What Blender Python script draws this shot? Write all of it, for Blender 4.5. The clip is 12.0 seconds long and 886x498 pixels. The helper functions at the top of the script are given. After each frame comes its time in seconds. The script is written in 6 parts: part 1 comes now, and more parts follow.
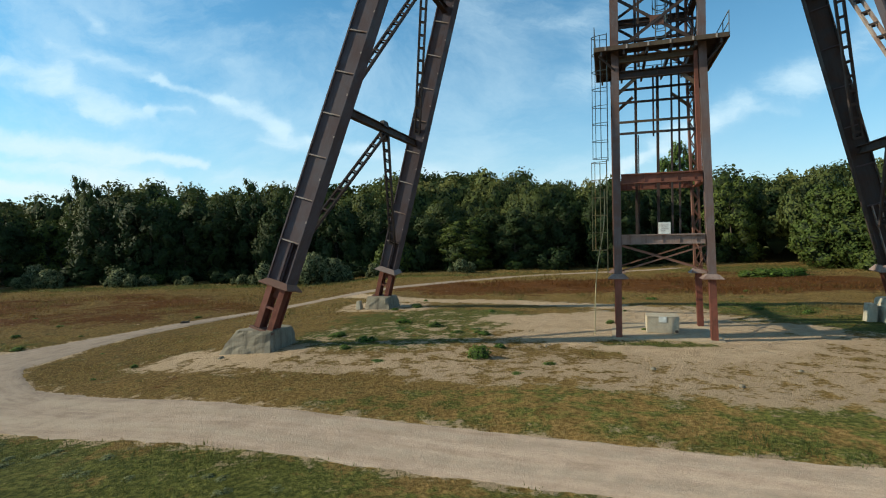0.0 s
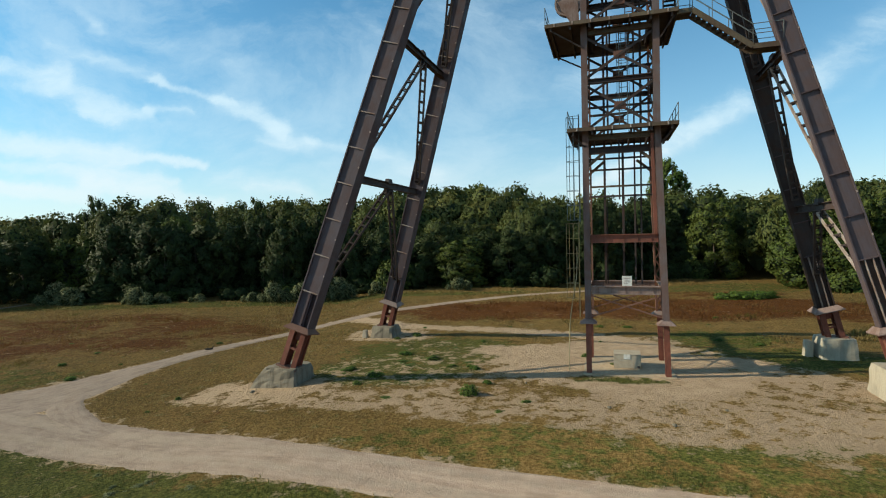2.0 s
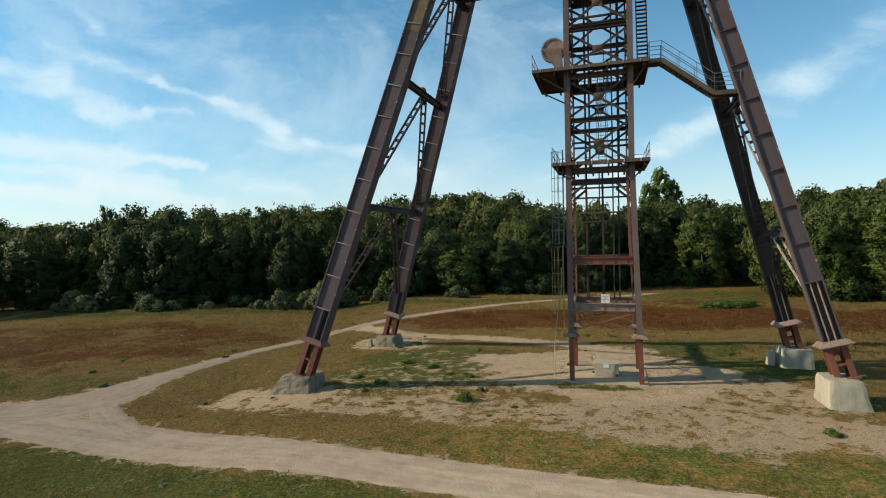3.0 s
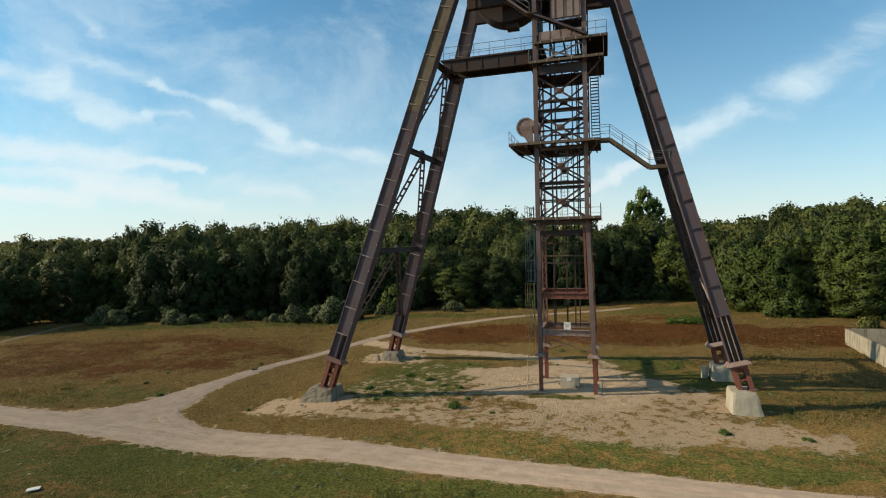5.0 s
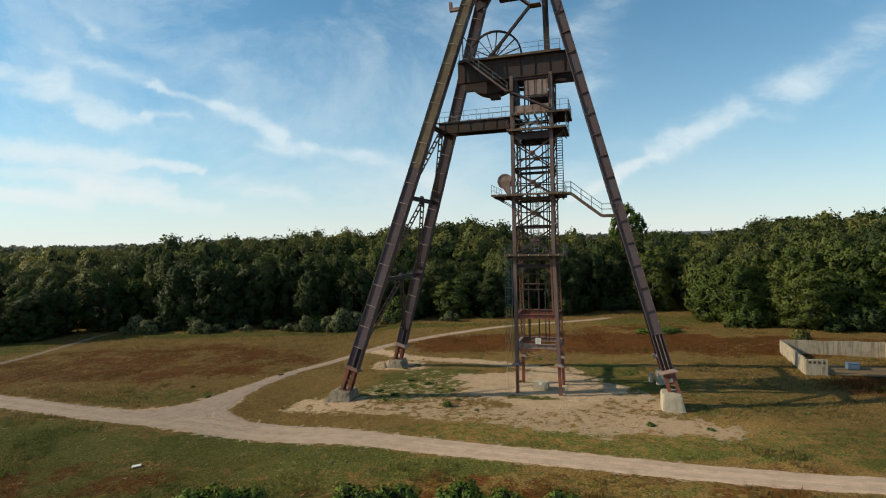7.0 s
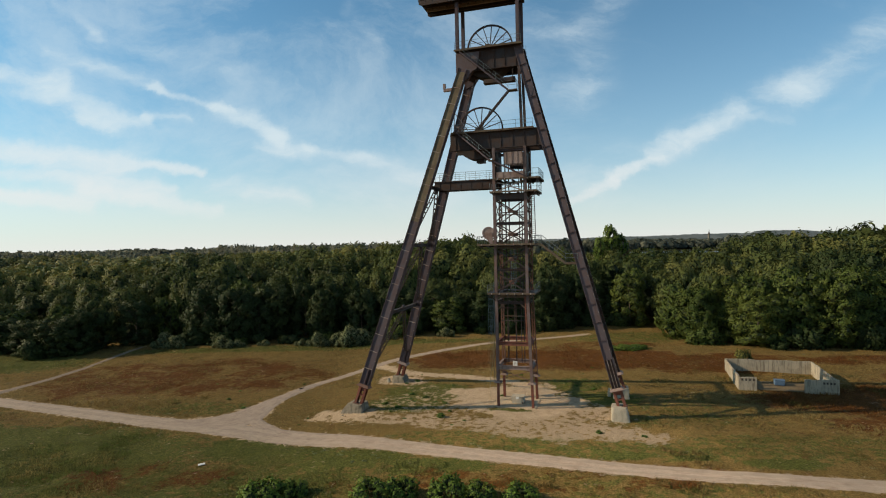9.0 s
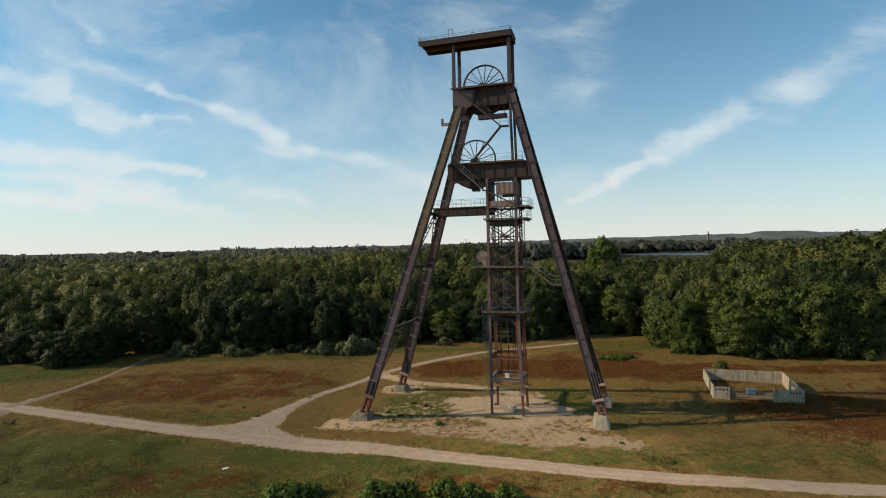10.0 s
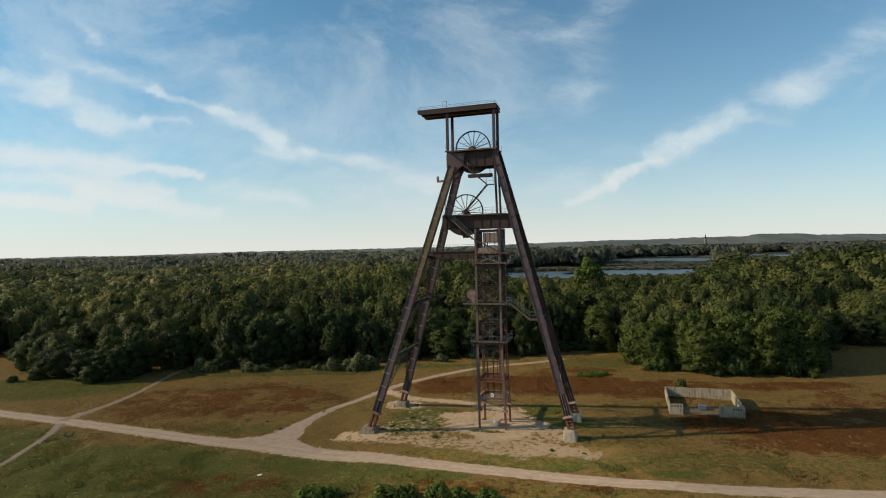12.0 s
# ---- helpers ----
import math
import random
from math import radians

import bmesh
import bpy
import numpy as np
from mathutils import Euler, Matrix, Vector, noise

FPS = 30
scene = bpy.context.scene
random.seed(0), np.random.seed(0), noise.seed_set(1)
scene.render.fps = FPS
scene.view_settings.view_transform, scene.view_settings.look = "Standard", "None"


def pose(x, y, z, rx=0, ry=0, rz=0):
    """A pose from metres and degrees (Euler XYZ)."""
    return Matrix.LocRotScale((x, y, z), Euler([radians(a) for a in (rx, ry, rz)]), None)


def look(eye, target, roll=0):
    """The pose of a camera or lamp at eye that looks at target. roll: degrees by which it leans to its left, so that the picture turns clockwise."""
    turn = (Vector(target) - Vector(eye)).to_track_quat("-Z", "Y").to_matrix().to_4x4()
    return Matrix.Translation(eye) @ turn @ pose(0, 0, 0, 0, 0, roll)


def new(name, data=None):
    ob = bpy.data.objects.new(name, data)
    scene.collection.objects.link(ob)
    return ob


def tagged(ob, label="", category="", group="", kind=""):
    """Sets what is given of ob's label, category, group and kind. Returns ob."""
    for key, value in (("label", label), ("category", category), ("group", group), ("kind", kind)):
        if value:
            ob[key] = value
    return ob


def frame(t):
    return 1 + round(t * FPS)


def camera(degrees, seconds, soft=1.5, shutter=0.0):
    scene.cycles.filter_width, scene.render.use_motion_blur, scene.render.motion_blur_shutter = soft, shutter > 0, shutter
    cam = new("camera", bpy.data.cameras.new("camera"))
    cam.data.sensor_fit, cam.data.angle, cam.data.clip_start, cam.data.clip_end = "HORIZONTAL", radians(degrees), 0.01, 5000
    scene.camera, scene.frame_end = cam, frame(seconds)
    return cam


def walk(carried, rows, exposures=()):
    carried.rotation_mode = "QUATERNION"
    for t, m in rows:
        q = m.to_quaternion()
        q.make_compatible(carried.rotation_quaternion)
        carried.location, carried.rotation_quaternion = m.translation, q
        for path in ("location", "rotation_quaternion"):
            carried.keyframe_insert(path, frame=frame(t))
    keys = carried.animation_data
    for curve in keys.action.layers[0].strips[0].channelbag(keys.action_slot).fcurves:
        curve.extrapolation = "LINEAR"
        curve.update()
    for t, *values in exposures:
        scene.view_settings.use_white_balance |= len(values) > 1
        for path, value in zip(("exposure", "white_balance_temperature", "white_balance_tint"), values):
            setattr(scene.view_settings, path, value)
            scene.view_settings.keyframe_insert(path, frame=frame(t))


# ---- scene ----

# camera: time, place, turn about x, y and z
cam = camera(80.0, 12.0, soft=1.1)
PATH_ROWS = [
    (0.0, 0.000, -0.000, 4.980, 88.760, 1.170, 0.000),
    (0.5, 0.047, -0.678, 5.751, 88.760, 1.180, -0.000),
    (1.0, 0.122, -1.651, 6.427, 88.760, 1.210, -0.023),
    (1.5, 0.177, -2.917, 7.160, 88.783, 1.180, -0.090),
    (2.0, 0.188, -4.463, 7.812, 88.828, 1.170, -0.113),
    (2.5, 0.184, -6.194, 8.474, 88.828, 1.170, -0.180),
    (3.0, 0.269, -8.016, 9.144, 88.940, 1.180, -0.180),
    (3.5, 0.342, -9.892, 9.816, 89.053, 1.190, -0.226),
    (5.5, 0.763, -18.831, 12.779, 89.279, 1.200, -0.271),
    (6.0, 0.871, -21.352, 13.518, 89.324, 1.240, -0.271),
    (6.5, 0.974, -23.965, 14.228, 89.324, 1.240, -0.271),
    (7.0, 1.065, -26.709, 15.022, 89.347, 1.240, -0.293),
    (9.0, 1.681, -38.579, 19.658, 89.572, 1.200, -0.338),
    (9.5, 1.852, -41.569, 21.061, 89.617, 1.240, -0.338),
    (10.0, 1.967, -44.655, 22.540, 89.640, 1.270, -0.338),
    (10.5, 2.111, -47.745, 23.993, 89.640, 1.250, -0.384),
    (11.0, 2.278, -50.995, 25.621, 89.662, 1.260, -0.384),
    (11.5, 2.449, -54.225, 27.091, 89.775, 1.260, -0.429),
    (12.0, 2.612, -57.534, 28.495, 89.843, 1.270, -0.451),
]
walk(cam, [(t, pose(x, y, z, rx, ry, rz)) for t, x, y, z, rx, ry, rz in PATH_ROWS], exposures=((0.0, 0.14, 5840, 1.5), (2.5, 0.11, 6080, 4.0), (6.0, 0.05, 6420, 8.5), (12.0, -0.11, 6640, 11.0)))

# ---- sky and sun ----
SUN_EL, SUN_X, SUN_Y = 27.0, -1.0, 0.020
world = bpy.data.worlds.new("sky")
scene.world = world
world.use_nodes = True
wt = world.node_tree
wt.nodes.clear()


def wnode(kind):
    return wt.nodes.new(kind)


def wmath(op, a, b=None, c=None, clamp=False):
    n = wnode("ShaderNodeMath")
    n.operation, n.use_clamp = op, clamp
    for i, q in enumerate((a, b, c)):
        if q is None:
            continue
        if isinstance(q, (int, float)):
            n.inputs[i].default_value = q
        else:
            wt.links.new(q, n.inputs[i])
    return n.outputs[0]


def wramp(value, lo, hi):
    n = wnode("ShaderNodeMapRange")
    n.interpolation_type = "SMOOTHSTEP"
    wt.links.new(value, n.inputs[0])
    n.inputs[1].default_value, n.inputs[2].default_value = lo, hi
    return n.outputs[0]


sky = wnode("ShaderNodeTexSky")
sky.sky_type, sky.sun_disc, sky.sun_elevation, sky.sun_rotation = "NISHITA", False, radians(SUN_EL), radians(-88.0)
sky.altitude, sky.air_density, sky.dust_density, sky.ozone_density = 50.0, 1.0, 0.6, 3.0
coord = wnode("ShaderNodeTexCoord")
sep = wnode("ShaderNodeSeparateXYZ")
wt.links.new(coord.outputs["Generated"], sep.inputs[0])
ahead = wmath("MAXIMUM", wmath("ABSOLUTE", sep.outputs[1]), 0.05)
flat_x, flat_z = wmath("DIVIDE", sep.outputs[0], ahead), wmath("DIVIDE", sep.outputs[2], ahead)
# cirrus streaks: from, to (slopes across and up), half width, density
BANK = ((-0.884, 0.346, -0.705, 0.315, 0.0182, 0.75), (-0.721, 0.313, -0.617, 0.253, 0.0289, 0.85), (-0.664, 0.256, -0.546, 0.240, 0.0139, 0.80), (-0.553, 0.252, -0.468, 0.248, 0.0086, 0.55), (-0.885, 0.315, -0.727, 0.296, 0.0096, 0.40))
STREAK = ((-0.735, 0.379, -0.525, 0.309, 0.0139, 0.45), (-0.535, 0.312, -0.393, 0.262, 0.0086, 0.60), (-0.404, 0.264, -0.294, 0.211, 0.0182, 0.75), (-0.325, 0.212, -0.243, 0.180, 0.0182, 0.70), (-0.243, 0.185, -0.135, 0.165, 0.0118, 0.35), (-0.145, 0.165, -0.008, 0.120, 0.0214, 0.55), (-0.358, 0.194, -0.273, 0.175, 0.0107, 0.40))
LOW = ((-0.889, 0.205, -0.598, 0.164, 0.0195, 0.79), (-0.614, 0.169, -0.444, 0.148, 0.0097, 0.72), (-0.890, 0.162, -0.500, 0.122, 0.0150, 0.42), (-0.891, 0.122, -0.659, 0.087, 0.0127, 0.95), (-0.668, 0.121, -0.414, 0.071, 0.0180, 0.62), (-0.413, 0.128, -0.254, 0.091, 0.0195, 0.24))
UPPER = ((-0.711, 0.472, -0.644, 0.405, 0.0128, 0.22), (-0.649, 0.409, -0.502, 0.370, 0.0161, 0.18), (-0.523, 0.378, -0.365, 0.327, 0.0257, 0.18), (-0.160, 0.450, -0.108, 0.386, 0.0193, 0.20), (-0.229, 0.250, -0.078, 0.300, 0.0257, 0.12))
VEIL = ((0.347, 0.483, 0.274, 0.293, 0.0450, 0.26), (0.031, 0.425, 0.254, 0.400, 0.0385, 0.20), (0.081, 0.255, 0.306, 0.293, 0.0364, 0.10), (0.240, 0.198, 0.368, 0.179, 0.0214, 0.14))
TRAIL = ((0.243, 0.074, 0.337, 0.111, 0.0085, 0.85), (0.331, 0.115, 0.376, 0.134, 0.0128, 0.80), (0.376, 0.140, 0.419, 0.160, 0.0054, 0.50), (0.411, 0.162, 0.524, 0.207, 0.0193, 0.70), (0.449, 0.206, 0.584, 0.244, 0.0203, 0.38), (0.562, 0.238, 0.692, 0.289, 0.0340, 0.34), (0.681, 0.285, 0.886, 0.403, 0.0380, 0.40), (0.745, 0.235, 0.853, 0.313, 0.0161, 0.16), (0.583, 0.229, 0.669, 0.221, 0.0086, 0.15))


def joined(x, y):
    v = wnode("ShaderNodeCombineXYZ")
    wt.links.new(x, v.inputs[0])
    wt.links.new(y, v.inputs[1])
    return v.outputs[0]


def wvec(op, a, b=None, scale=None):
    n = wnode("ShaderNodeVectorMath")
    n.operation = op
    wt.links.new(a, n.inputs[0])
    if isinstance(b, tuple):
        n.inputs[1].default_value = b
    elif b is not None:
        wt.links.new(b, n.inputs[1])
    if scale is not None:
        wt.links.new(scale, n.inputs["Scale"])
    return n.outputs["Value" if op in ("DOT_PRODUCT", "LENGTH") else "Vector"]


def sky_noise(at, scale, detail, rough, warp=0.0, turn=0.0, stretch=1.0, out="Fac"):
    """Noise on the flattened sky; stretch draws it out along a slant."""
    mp = wnode("ShaderNodeMapping")
    mp.inputs["Rotation"].default_value = (0, 0, radians(turn))
    mp.inputs["Scale"].default_value = (1 / stretch, 1, 1)
    wt.links.new(at, mp.inputs[0])
    n = wnode("ShaderNodeTexNoise")
    n.noise_dimensions = "2D"
    n.inputs["Scale"].default_value, n.inputs["Detail"].default_value = scale, detail
    n.inputs["Roughness"].default_value, n.inputs["Distortion"].default_value = rough, warp
    wt.links.new(mp.outputs[0], n.inputs["Vector"])
    return n.outputs[out]


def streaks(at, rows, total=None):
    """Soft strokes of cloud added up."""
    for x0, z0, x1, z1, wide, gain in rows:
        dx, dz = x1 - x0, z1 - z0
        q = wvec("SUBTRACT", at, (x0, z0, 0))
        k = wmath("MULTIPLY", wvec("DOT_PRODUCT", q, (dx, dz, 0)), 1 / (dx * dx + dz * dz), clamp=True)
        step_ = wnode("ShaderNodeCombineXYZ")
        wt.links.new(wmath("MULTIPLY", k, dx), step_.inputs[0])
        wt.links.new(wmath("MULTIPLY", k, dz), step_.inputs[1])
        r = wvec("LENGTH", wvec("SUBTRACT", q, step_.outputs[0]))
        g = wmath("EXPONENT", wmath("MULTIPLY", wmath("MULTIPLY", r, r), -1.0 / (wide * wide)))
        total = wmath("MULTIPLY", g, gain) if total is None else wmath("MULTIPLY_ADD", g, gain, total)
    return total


plain_at = joined(flat_x, flat_z)
drift = wvec("SUBTRACT", sky_noise(plain_at, 8.0, 6.0, 0.62, out="Color"), (0.5, 0.5, 0.5))
drift = wvec("MULTIPLY", drift, (0.070, 0.042, 0.0))
bent_at = wvec("ADD", plain_at, drift)


def ragged(body, turn):
    """Frays a body of cloud along a slant."""
    n = wmath("SUBTRACT", sky_noise(bent_at, 15.0, 9.0, 0.64, 0.35, turn, 3.4), 0.5)
    n = wmath("MULTIPLY", n, wmath("MULTIPLY", body, 3.0, clamp=True))
    grain = wmath("ADD", wmath("MULTIPLY", wramp(sky_noise(bent_at, 34.0, 6.0, 0.66, 0.4, turn, 2.6), 0.25, 0.75), 0.5), 0.6)
    return wmath("MULTIPLY", wramp(wmath("ADD", body, wmath("MULTIPLY", n, 1.3)), 0.0, 1.35), grain)


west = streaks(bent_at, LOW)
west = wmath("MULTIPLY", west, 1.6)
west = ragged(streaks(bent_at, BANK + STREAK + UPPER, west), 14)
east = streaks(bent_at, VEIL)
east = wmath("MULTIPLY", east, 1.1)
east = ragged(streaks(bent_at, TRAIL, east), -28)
film_ = wmath("MULTIPLY", wramp(sky_noise(bent_at, 3.6, 8.0, 0.68, 0.3, 18, 1.9), 0.38, 0.76), 0.30)
film_ = wmath("MULTIPLY", film_, wmath("SUBTRACT", 1.0, wmath("MULTIPLY", wramp(flat_x, 0.22, 0.50), 0.8)))
dense = wmath("ADD", wmath("ADD", west, east), film_)
dense = wmath("SUBTRACT", 1.0, wmath("EXPONENT", wmath("MULTIPLY", dense, -1.6)))
dense = wmath("MULTIPLY", dense, wramp(sep.outputs[2], 0.015, 0.10), clamp=True)
low_haze = wmath("MULTIPLY", wmath("EXPONENT", wmath("MULTIPLY", wmath("MAXIMUM", sep.outputs[2], 0.0), -5.6)), 0.92)
clear_part = wmath("MULTIPLY", wmath("SUBTRACT", 1.0, dense), wmath("SUBTRACT", 1.0, low_haze))
dense = wmath("MULTIPLY", wmath("SUBTRACT", 1.0, clear_part), 0.95, clamp=True)
air = wnode("ShaderNodeBackground")
air.inputs["Strength"].default_value = 0.121
tint = wnode("ShaderNodeMix")
tint.data_type, tint.blend_type = "RGBA", "MULTIPLY"
tint.inputs[0].default_value = 1.0
# Sky overhead, unseen, is tinted warm to make the shadows less blue.
overhead = wnode("ShaderNodeMix")
overhead.data_type = "RGBA"
overhead.inputs[6].default_value, overhead.inputs[7].default_value = (0.40, 0.97, 1.06, 1), (0.97, 0.95, 0.72, 1)
wt.links.new(wramp(sep.outputs[2], 0.46, 0.68), overhead.inputs[0])
wt.links.new(overhead.outputs[2], tint.inputs[7])
wt.links.new(sky.outputs[0], tint.inputs[6])
wt.links.new(tint.outputs[2], air.inputs["Color"])
cloud = wnode("ShaderNodeBackground")
warm = wnode("ShaderNodeMix")
warm.data_type = "RGBA"
warm.inputs[6].default_value, warm.inputs[7].default_value = (1.0, 0.985, 0.95, 1), (0.83, 0.955, 1.0, 1)
wt.links.new(wramp(sep.outputs[2], 0.02, 0.22), warm.inputs[0])
wt.links.new(warm.outputs[2], cloud.inputs["Color"])
cloud.inputs["Strength"].default_value = 0.90
both = wnode("ShaderNodeMixShader")
wt.links.new(dense, both.inputs[0])
wt.links.new(air.outputs[0], both.inputs[1])
wt.links.new(cloud.outputs[0], both.inputs[2])
wout = wnode("ShaderNodeOutputWorld")
wt.links.new(both.outputs[0], wout.inputs["Surface"])

sun_data = bpy.data.lights.new("sun", "SUN")
sun_data.energy, sun_data.angle, sun_data.color = 5.0, radians(0.55), (1.0, 0.82, 0.57)
sun = new("sun", sun_data)
sun.matrix_basis = look((SUN_X * 100, SUN_Y * 100, 100 * math.tan(radians(SUN_EL))), (0, 0, 0))
scene.view_settings.exposure = 0.0

# ---- materials ----


class Mat:
    """A node material with short helpers."""

    def __init__(self, name):
        self.m = bpy.data.materials.new(name)
        self.m.use_nodes = True
        self.t = self.m.node_tree
        self.b = self.t.nodes["Principled BSDF"]
        self.b.inputs["Specular IOR Level"].default_value = 0.5

    def node(self, kind):
        return self.t.nodes.new(kind)

    def link(self, a, b):
        self.t.links.new(a, b)

    def noise(self, scale, detail=4.0, rough=0.6, warp=0.0, coord="Object", stretch=None):
        c = self.node("ShaderNodeTexCoord")
        n = self.node("ShaderNodeTexNoise")
        n.inputs["Scale"].default_value, n.inputs["Detail"].default_value = scale, detail
        n.inputs["Roughness"].default_value, n.inputs["Distortion"].default_value = rough, warp
        if stretch:
            mp = self.node("ShaderNodeMapping")
            mp.inputs["Scale"].default_value = stretch
            self.link(c.outputs[coord], mp.inputs[0])
            self.link(mp.outputs[0], n.inputs["Vector"])
        else:
            self.link(c.outputs[coord], n.inputs["Vector"])
        return n.outputs["Fac"]

    def ramp(self, value, lo, hi, a=0.0, b=1.0):
        n = self.node("ShaderNodeMapRange")
        n.interpolation_type = "SMOOTHSTEP"
        self.link(value, n.inputs[0])
        for i, q in enumerate((lo, hi, a, b)):
            n.inputs[i + 1].default_value = q
        return n.outputs[0]

    def mix(self, fac, a, b, blend="MIX"):
        n = self.node("ShaderNodeMix")
        n.data_type, n.blend_type = "RGBA", blend
        for sock, q in ((n.inputs[0], fac), (n.inputs[6], a), (n.inputs[7], b)):
            if isinstance(q, tuple):
                sock.default_value = (*q, 1)
            elif isinstance(q, (int, float)):
                sock.default_value = q
            else:
                self.link(q, sock)
        return n.outputs[2]

    def math(self, op, a, b=None, clamp=False):
        n = self.node("ShaderNodeMath")
        n.operation, n.use_clamp = op, clamp
        for i, q in enumerate((a, b)):
            if q is None:
                continue
            if isinstance(q, (int, float)):
                n.inputs[i].default_value = q
            else:
                self.link(q, n.inputs[i])
        return n.outputs[0]

    def attr(self, name):
        n = self.node("ShaderNodeAttribute")
        n.attribute_name = name
        return n.outputs["Fac"]

    def bump(self, height, strength, distance):
        n = self.node("ShaderNodeBump")
        n.inputs["Strength"].default_value, n.inputs["Distance"].default_value = strength, distance
        self.link(height, n.inputs["Height"])
        self.link(n.outputs[0], self.b.inputs["Normal"])

    def done(self, color, rough=0.7, metal=0.0):
        if isinstance(color, tuple):
            self.b.inputs["Base Color"].default_value = (*color, 1)
        else:
            self.link(color, self.b.inputs["Base Color"])
        if isinstance(rough, (int, float)):
            self.b.inputs["Roughness"].default_value = rough
        else:
            self.link(rough, self.b.inputs["Roughness"])
        self.b.inputs["Metallic"].default_value = metal
        return self.m


def steel(name, paint, rust, worn, amount):
    """Old painted steel with rust, runs of dirt along its length and pale worn spots."""
    m = Mat(name)
    big = m.ramp(m.noise(0.9, 5, 0.65, 0.6), 0.5 - amount * 0.35, 0.75 - amount * 0.25)
    runs = m.ramp(m.noise(3.0, 5, 0.7, 0.0, "Object", (3.0, 3.0, 0.35)), 0.45, 0.7)
    spots = m.ramp(m.noise(14.0, 4, 0.7), 0.60, 0.72)
    c = m.mix(big, paint, rust)
    c = m.mix(m.math("MULTIPLY", runs, 0.5), c, tuple(q * 0.55 for q in rust))
    c = m.mix(m.math("MULTIPLY", spots, 0.45), c, worn)
    info = m.node("ShaderNodeObjectInfo")
    c = m.mix(m.ramp(info.outputs["Random"], 0.0, 1.0, 0.0, 0.16), c, tuple(min(1, q * 1.3) for q in worn))
    m.bump(m.noise(40.0, 4, 0.7), 0.25, 0.01)
    m.b.inputs["Specular IOR Level"].default_value = 0.18
    return m.done(c, m.ramp(big, 0, 1, 0.55, 0.85))


STEEL = steel("weathered_steel", (0.068, 0.057, 0.070), (0.078, 0.051, 0.052), (0.185, 0.152, 0.158), 0.42)
STEEL_POST = steel("rust_stained_post_steel", (0.120, 0.098, 0.102), (0.118, 0.068, 0.058), (0.24, 0.195, 0.185), 0.5)
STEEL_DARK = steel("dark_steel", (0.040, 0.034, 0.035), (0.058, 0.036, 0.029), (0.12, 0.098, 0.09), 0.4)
STEEL_RED = steel("red_primer_steel", (0.19, 0.060, 0.040), (0.125, 0.046, 0.032), (0.30, 0.16, 0.12), 0.5)
STEEL_RUST = steel("rusty_girder_steel", (0.15, 0.068, 0.046), (0.15, 0.08, 0.06), (0.30, 0.20, 0.16), 0.5)
STEEL_PINK = steel("faded_pink_steel", (0.25, 0.185, 0.165), (0.17, 0.105, 0.085), (0.34, 0.28, 0.25), 0.35)
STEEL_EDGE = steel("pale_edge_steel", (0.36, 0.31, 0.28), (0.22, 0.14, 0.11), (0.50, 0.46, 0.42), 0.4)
STEEL_MOSS = steel("lichen_covered_steel", (0.118, 0.094, 0.062), (0.092, 0.062, 0.046), (0.22, 0.18, 0.13), 0.5)
STEEL_LICHEN = steel("lichen_stained_web_steel", (0.135, 0.105, 0.066), (0.100, 0.070, 0.050), (0.22, 0.18, 0.10), 0.5)
RAIL = steel("grey_blue_rail_paint", (0.13, 0.175, 0.19), (0.12, 0.10, 0.09), (0.25, 0.28, 0.29), 0.3)
LADDER_YELLOW = steel("yellowed_ladder_paint", (0.30, 0.24, 0.10), (0.18, 0.11, 0.06), (0.40, 0.34, 0.20), 0.4)


def concrete(name, base, stain, amount):
    m = Mat(name)
    big = m.ramp(m.noise(0.8, 6, 0.7, 0.5), 0.42, 0.68)
    runs = m.ramp(m.noise(1.6, 5, 0.7, 0.2, "Object", (2.2, 2.2, 0.25)), 0.46, 0.64)
    grain = m.ramp(m.noise(22, 5, 0.75), 0.3, 0.75, 0.0, 0.5)
    c = m.mix(big, base, tuple(q * 0.72 for q in base))
    c = m.mix(m.math("MULTIPLY", runs, amount), c, stain)
    c = m.mix(grain, c, tuple(q * 0.6 for q in base))
    m.bump(m.noise(9, 8, 0.75), 0.35, 0.025)
    m.b.inputs["Specular IOR Level"].default_value = 0.2
    return m.done(c, 0.9)


CONCRETE = concrete("weathered_concrete", (0.38, 0.33, 0.25), (0.12, 0.10, 0.075), 0.8)
CONCRETE_GREY = concrete("grey_mossy_concrete", (0.265, 0.228, 0.172), (0.085, 0.070, 0.052), 0.60)
CONCRETE_PALE = concrete("pale_stained_concrete", (0.43, 0.380, 0.295), (0.22, 0.19, 0.15), 0.40)
BOX_CONCRETE = concrete("plain_beige_concrete", (0.47, 0.405, 0.31), (0.36, 0.30, 0.22), 0.4)
DUSTY_SLAB = concrete("sand_covered_slab", (0.50, 0.385, 0.26), (0.34, 0.255, 0.165), 0.7)


def plain(name, color, rough=0.6, vary=0.25):
    m = Mat(name)
    c = m.mix(m.ramp(m.noise(5, 5, 0.7), 0.35, 0.7, 0, 1), color, tuple(q * (1 - vary) for q in color))
    return m.done(c, rough)


WHITE = plain("dirty_white_sheet", (0.72, 0.71, 0.67), 0.5)
BLUE = plain("faded_blue_plastic", (0.10, 0.16, 0.24), 0.5)
ROPE = plain("bleached_rope", (0.42, 0.35, 0.20), 0.9)
DARK_WOOD = plain("dark_weathered_log", (0.07, 0.055, 0.045), 0.95)
BARK = plain("grey_brown_bark", (0.10, 0.08, 0.06), 0.95, 0.5)

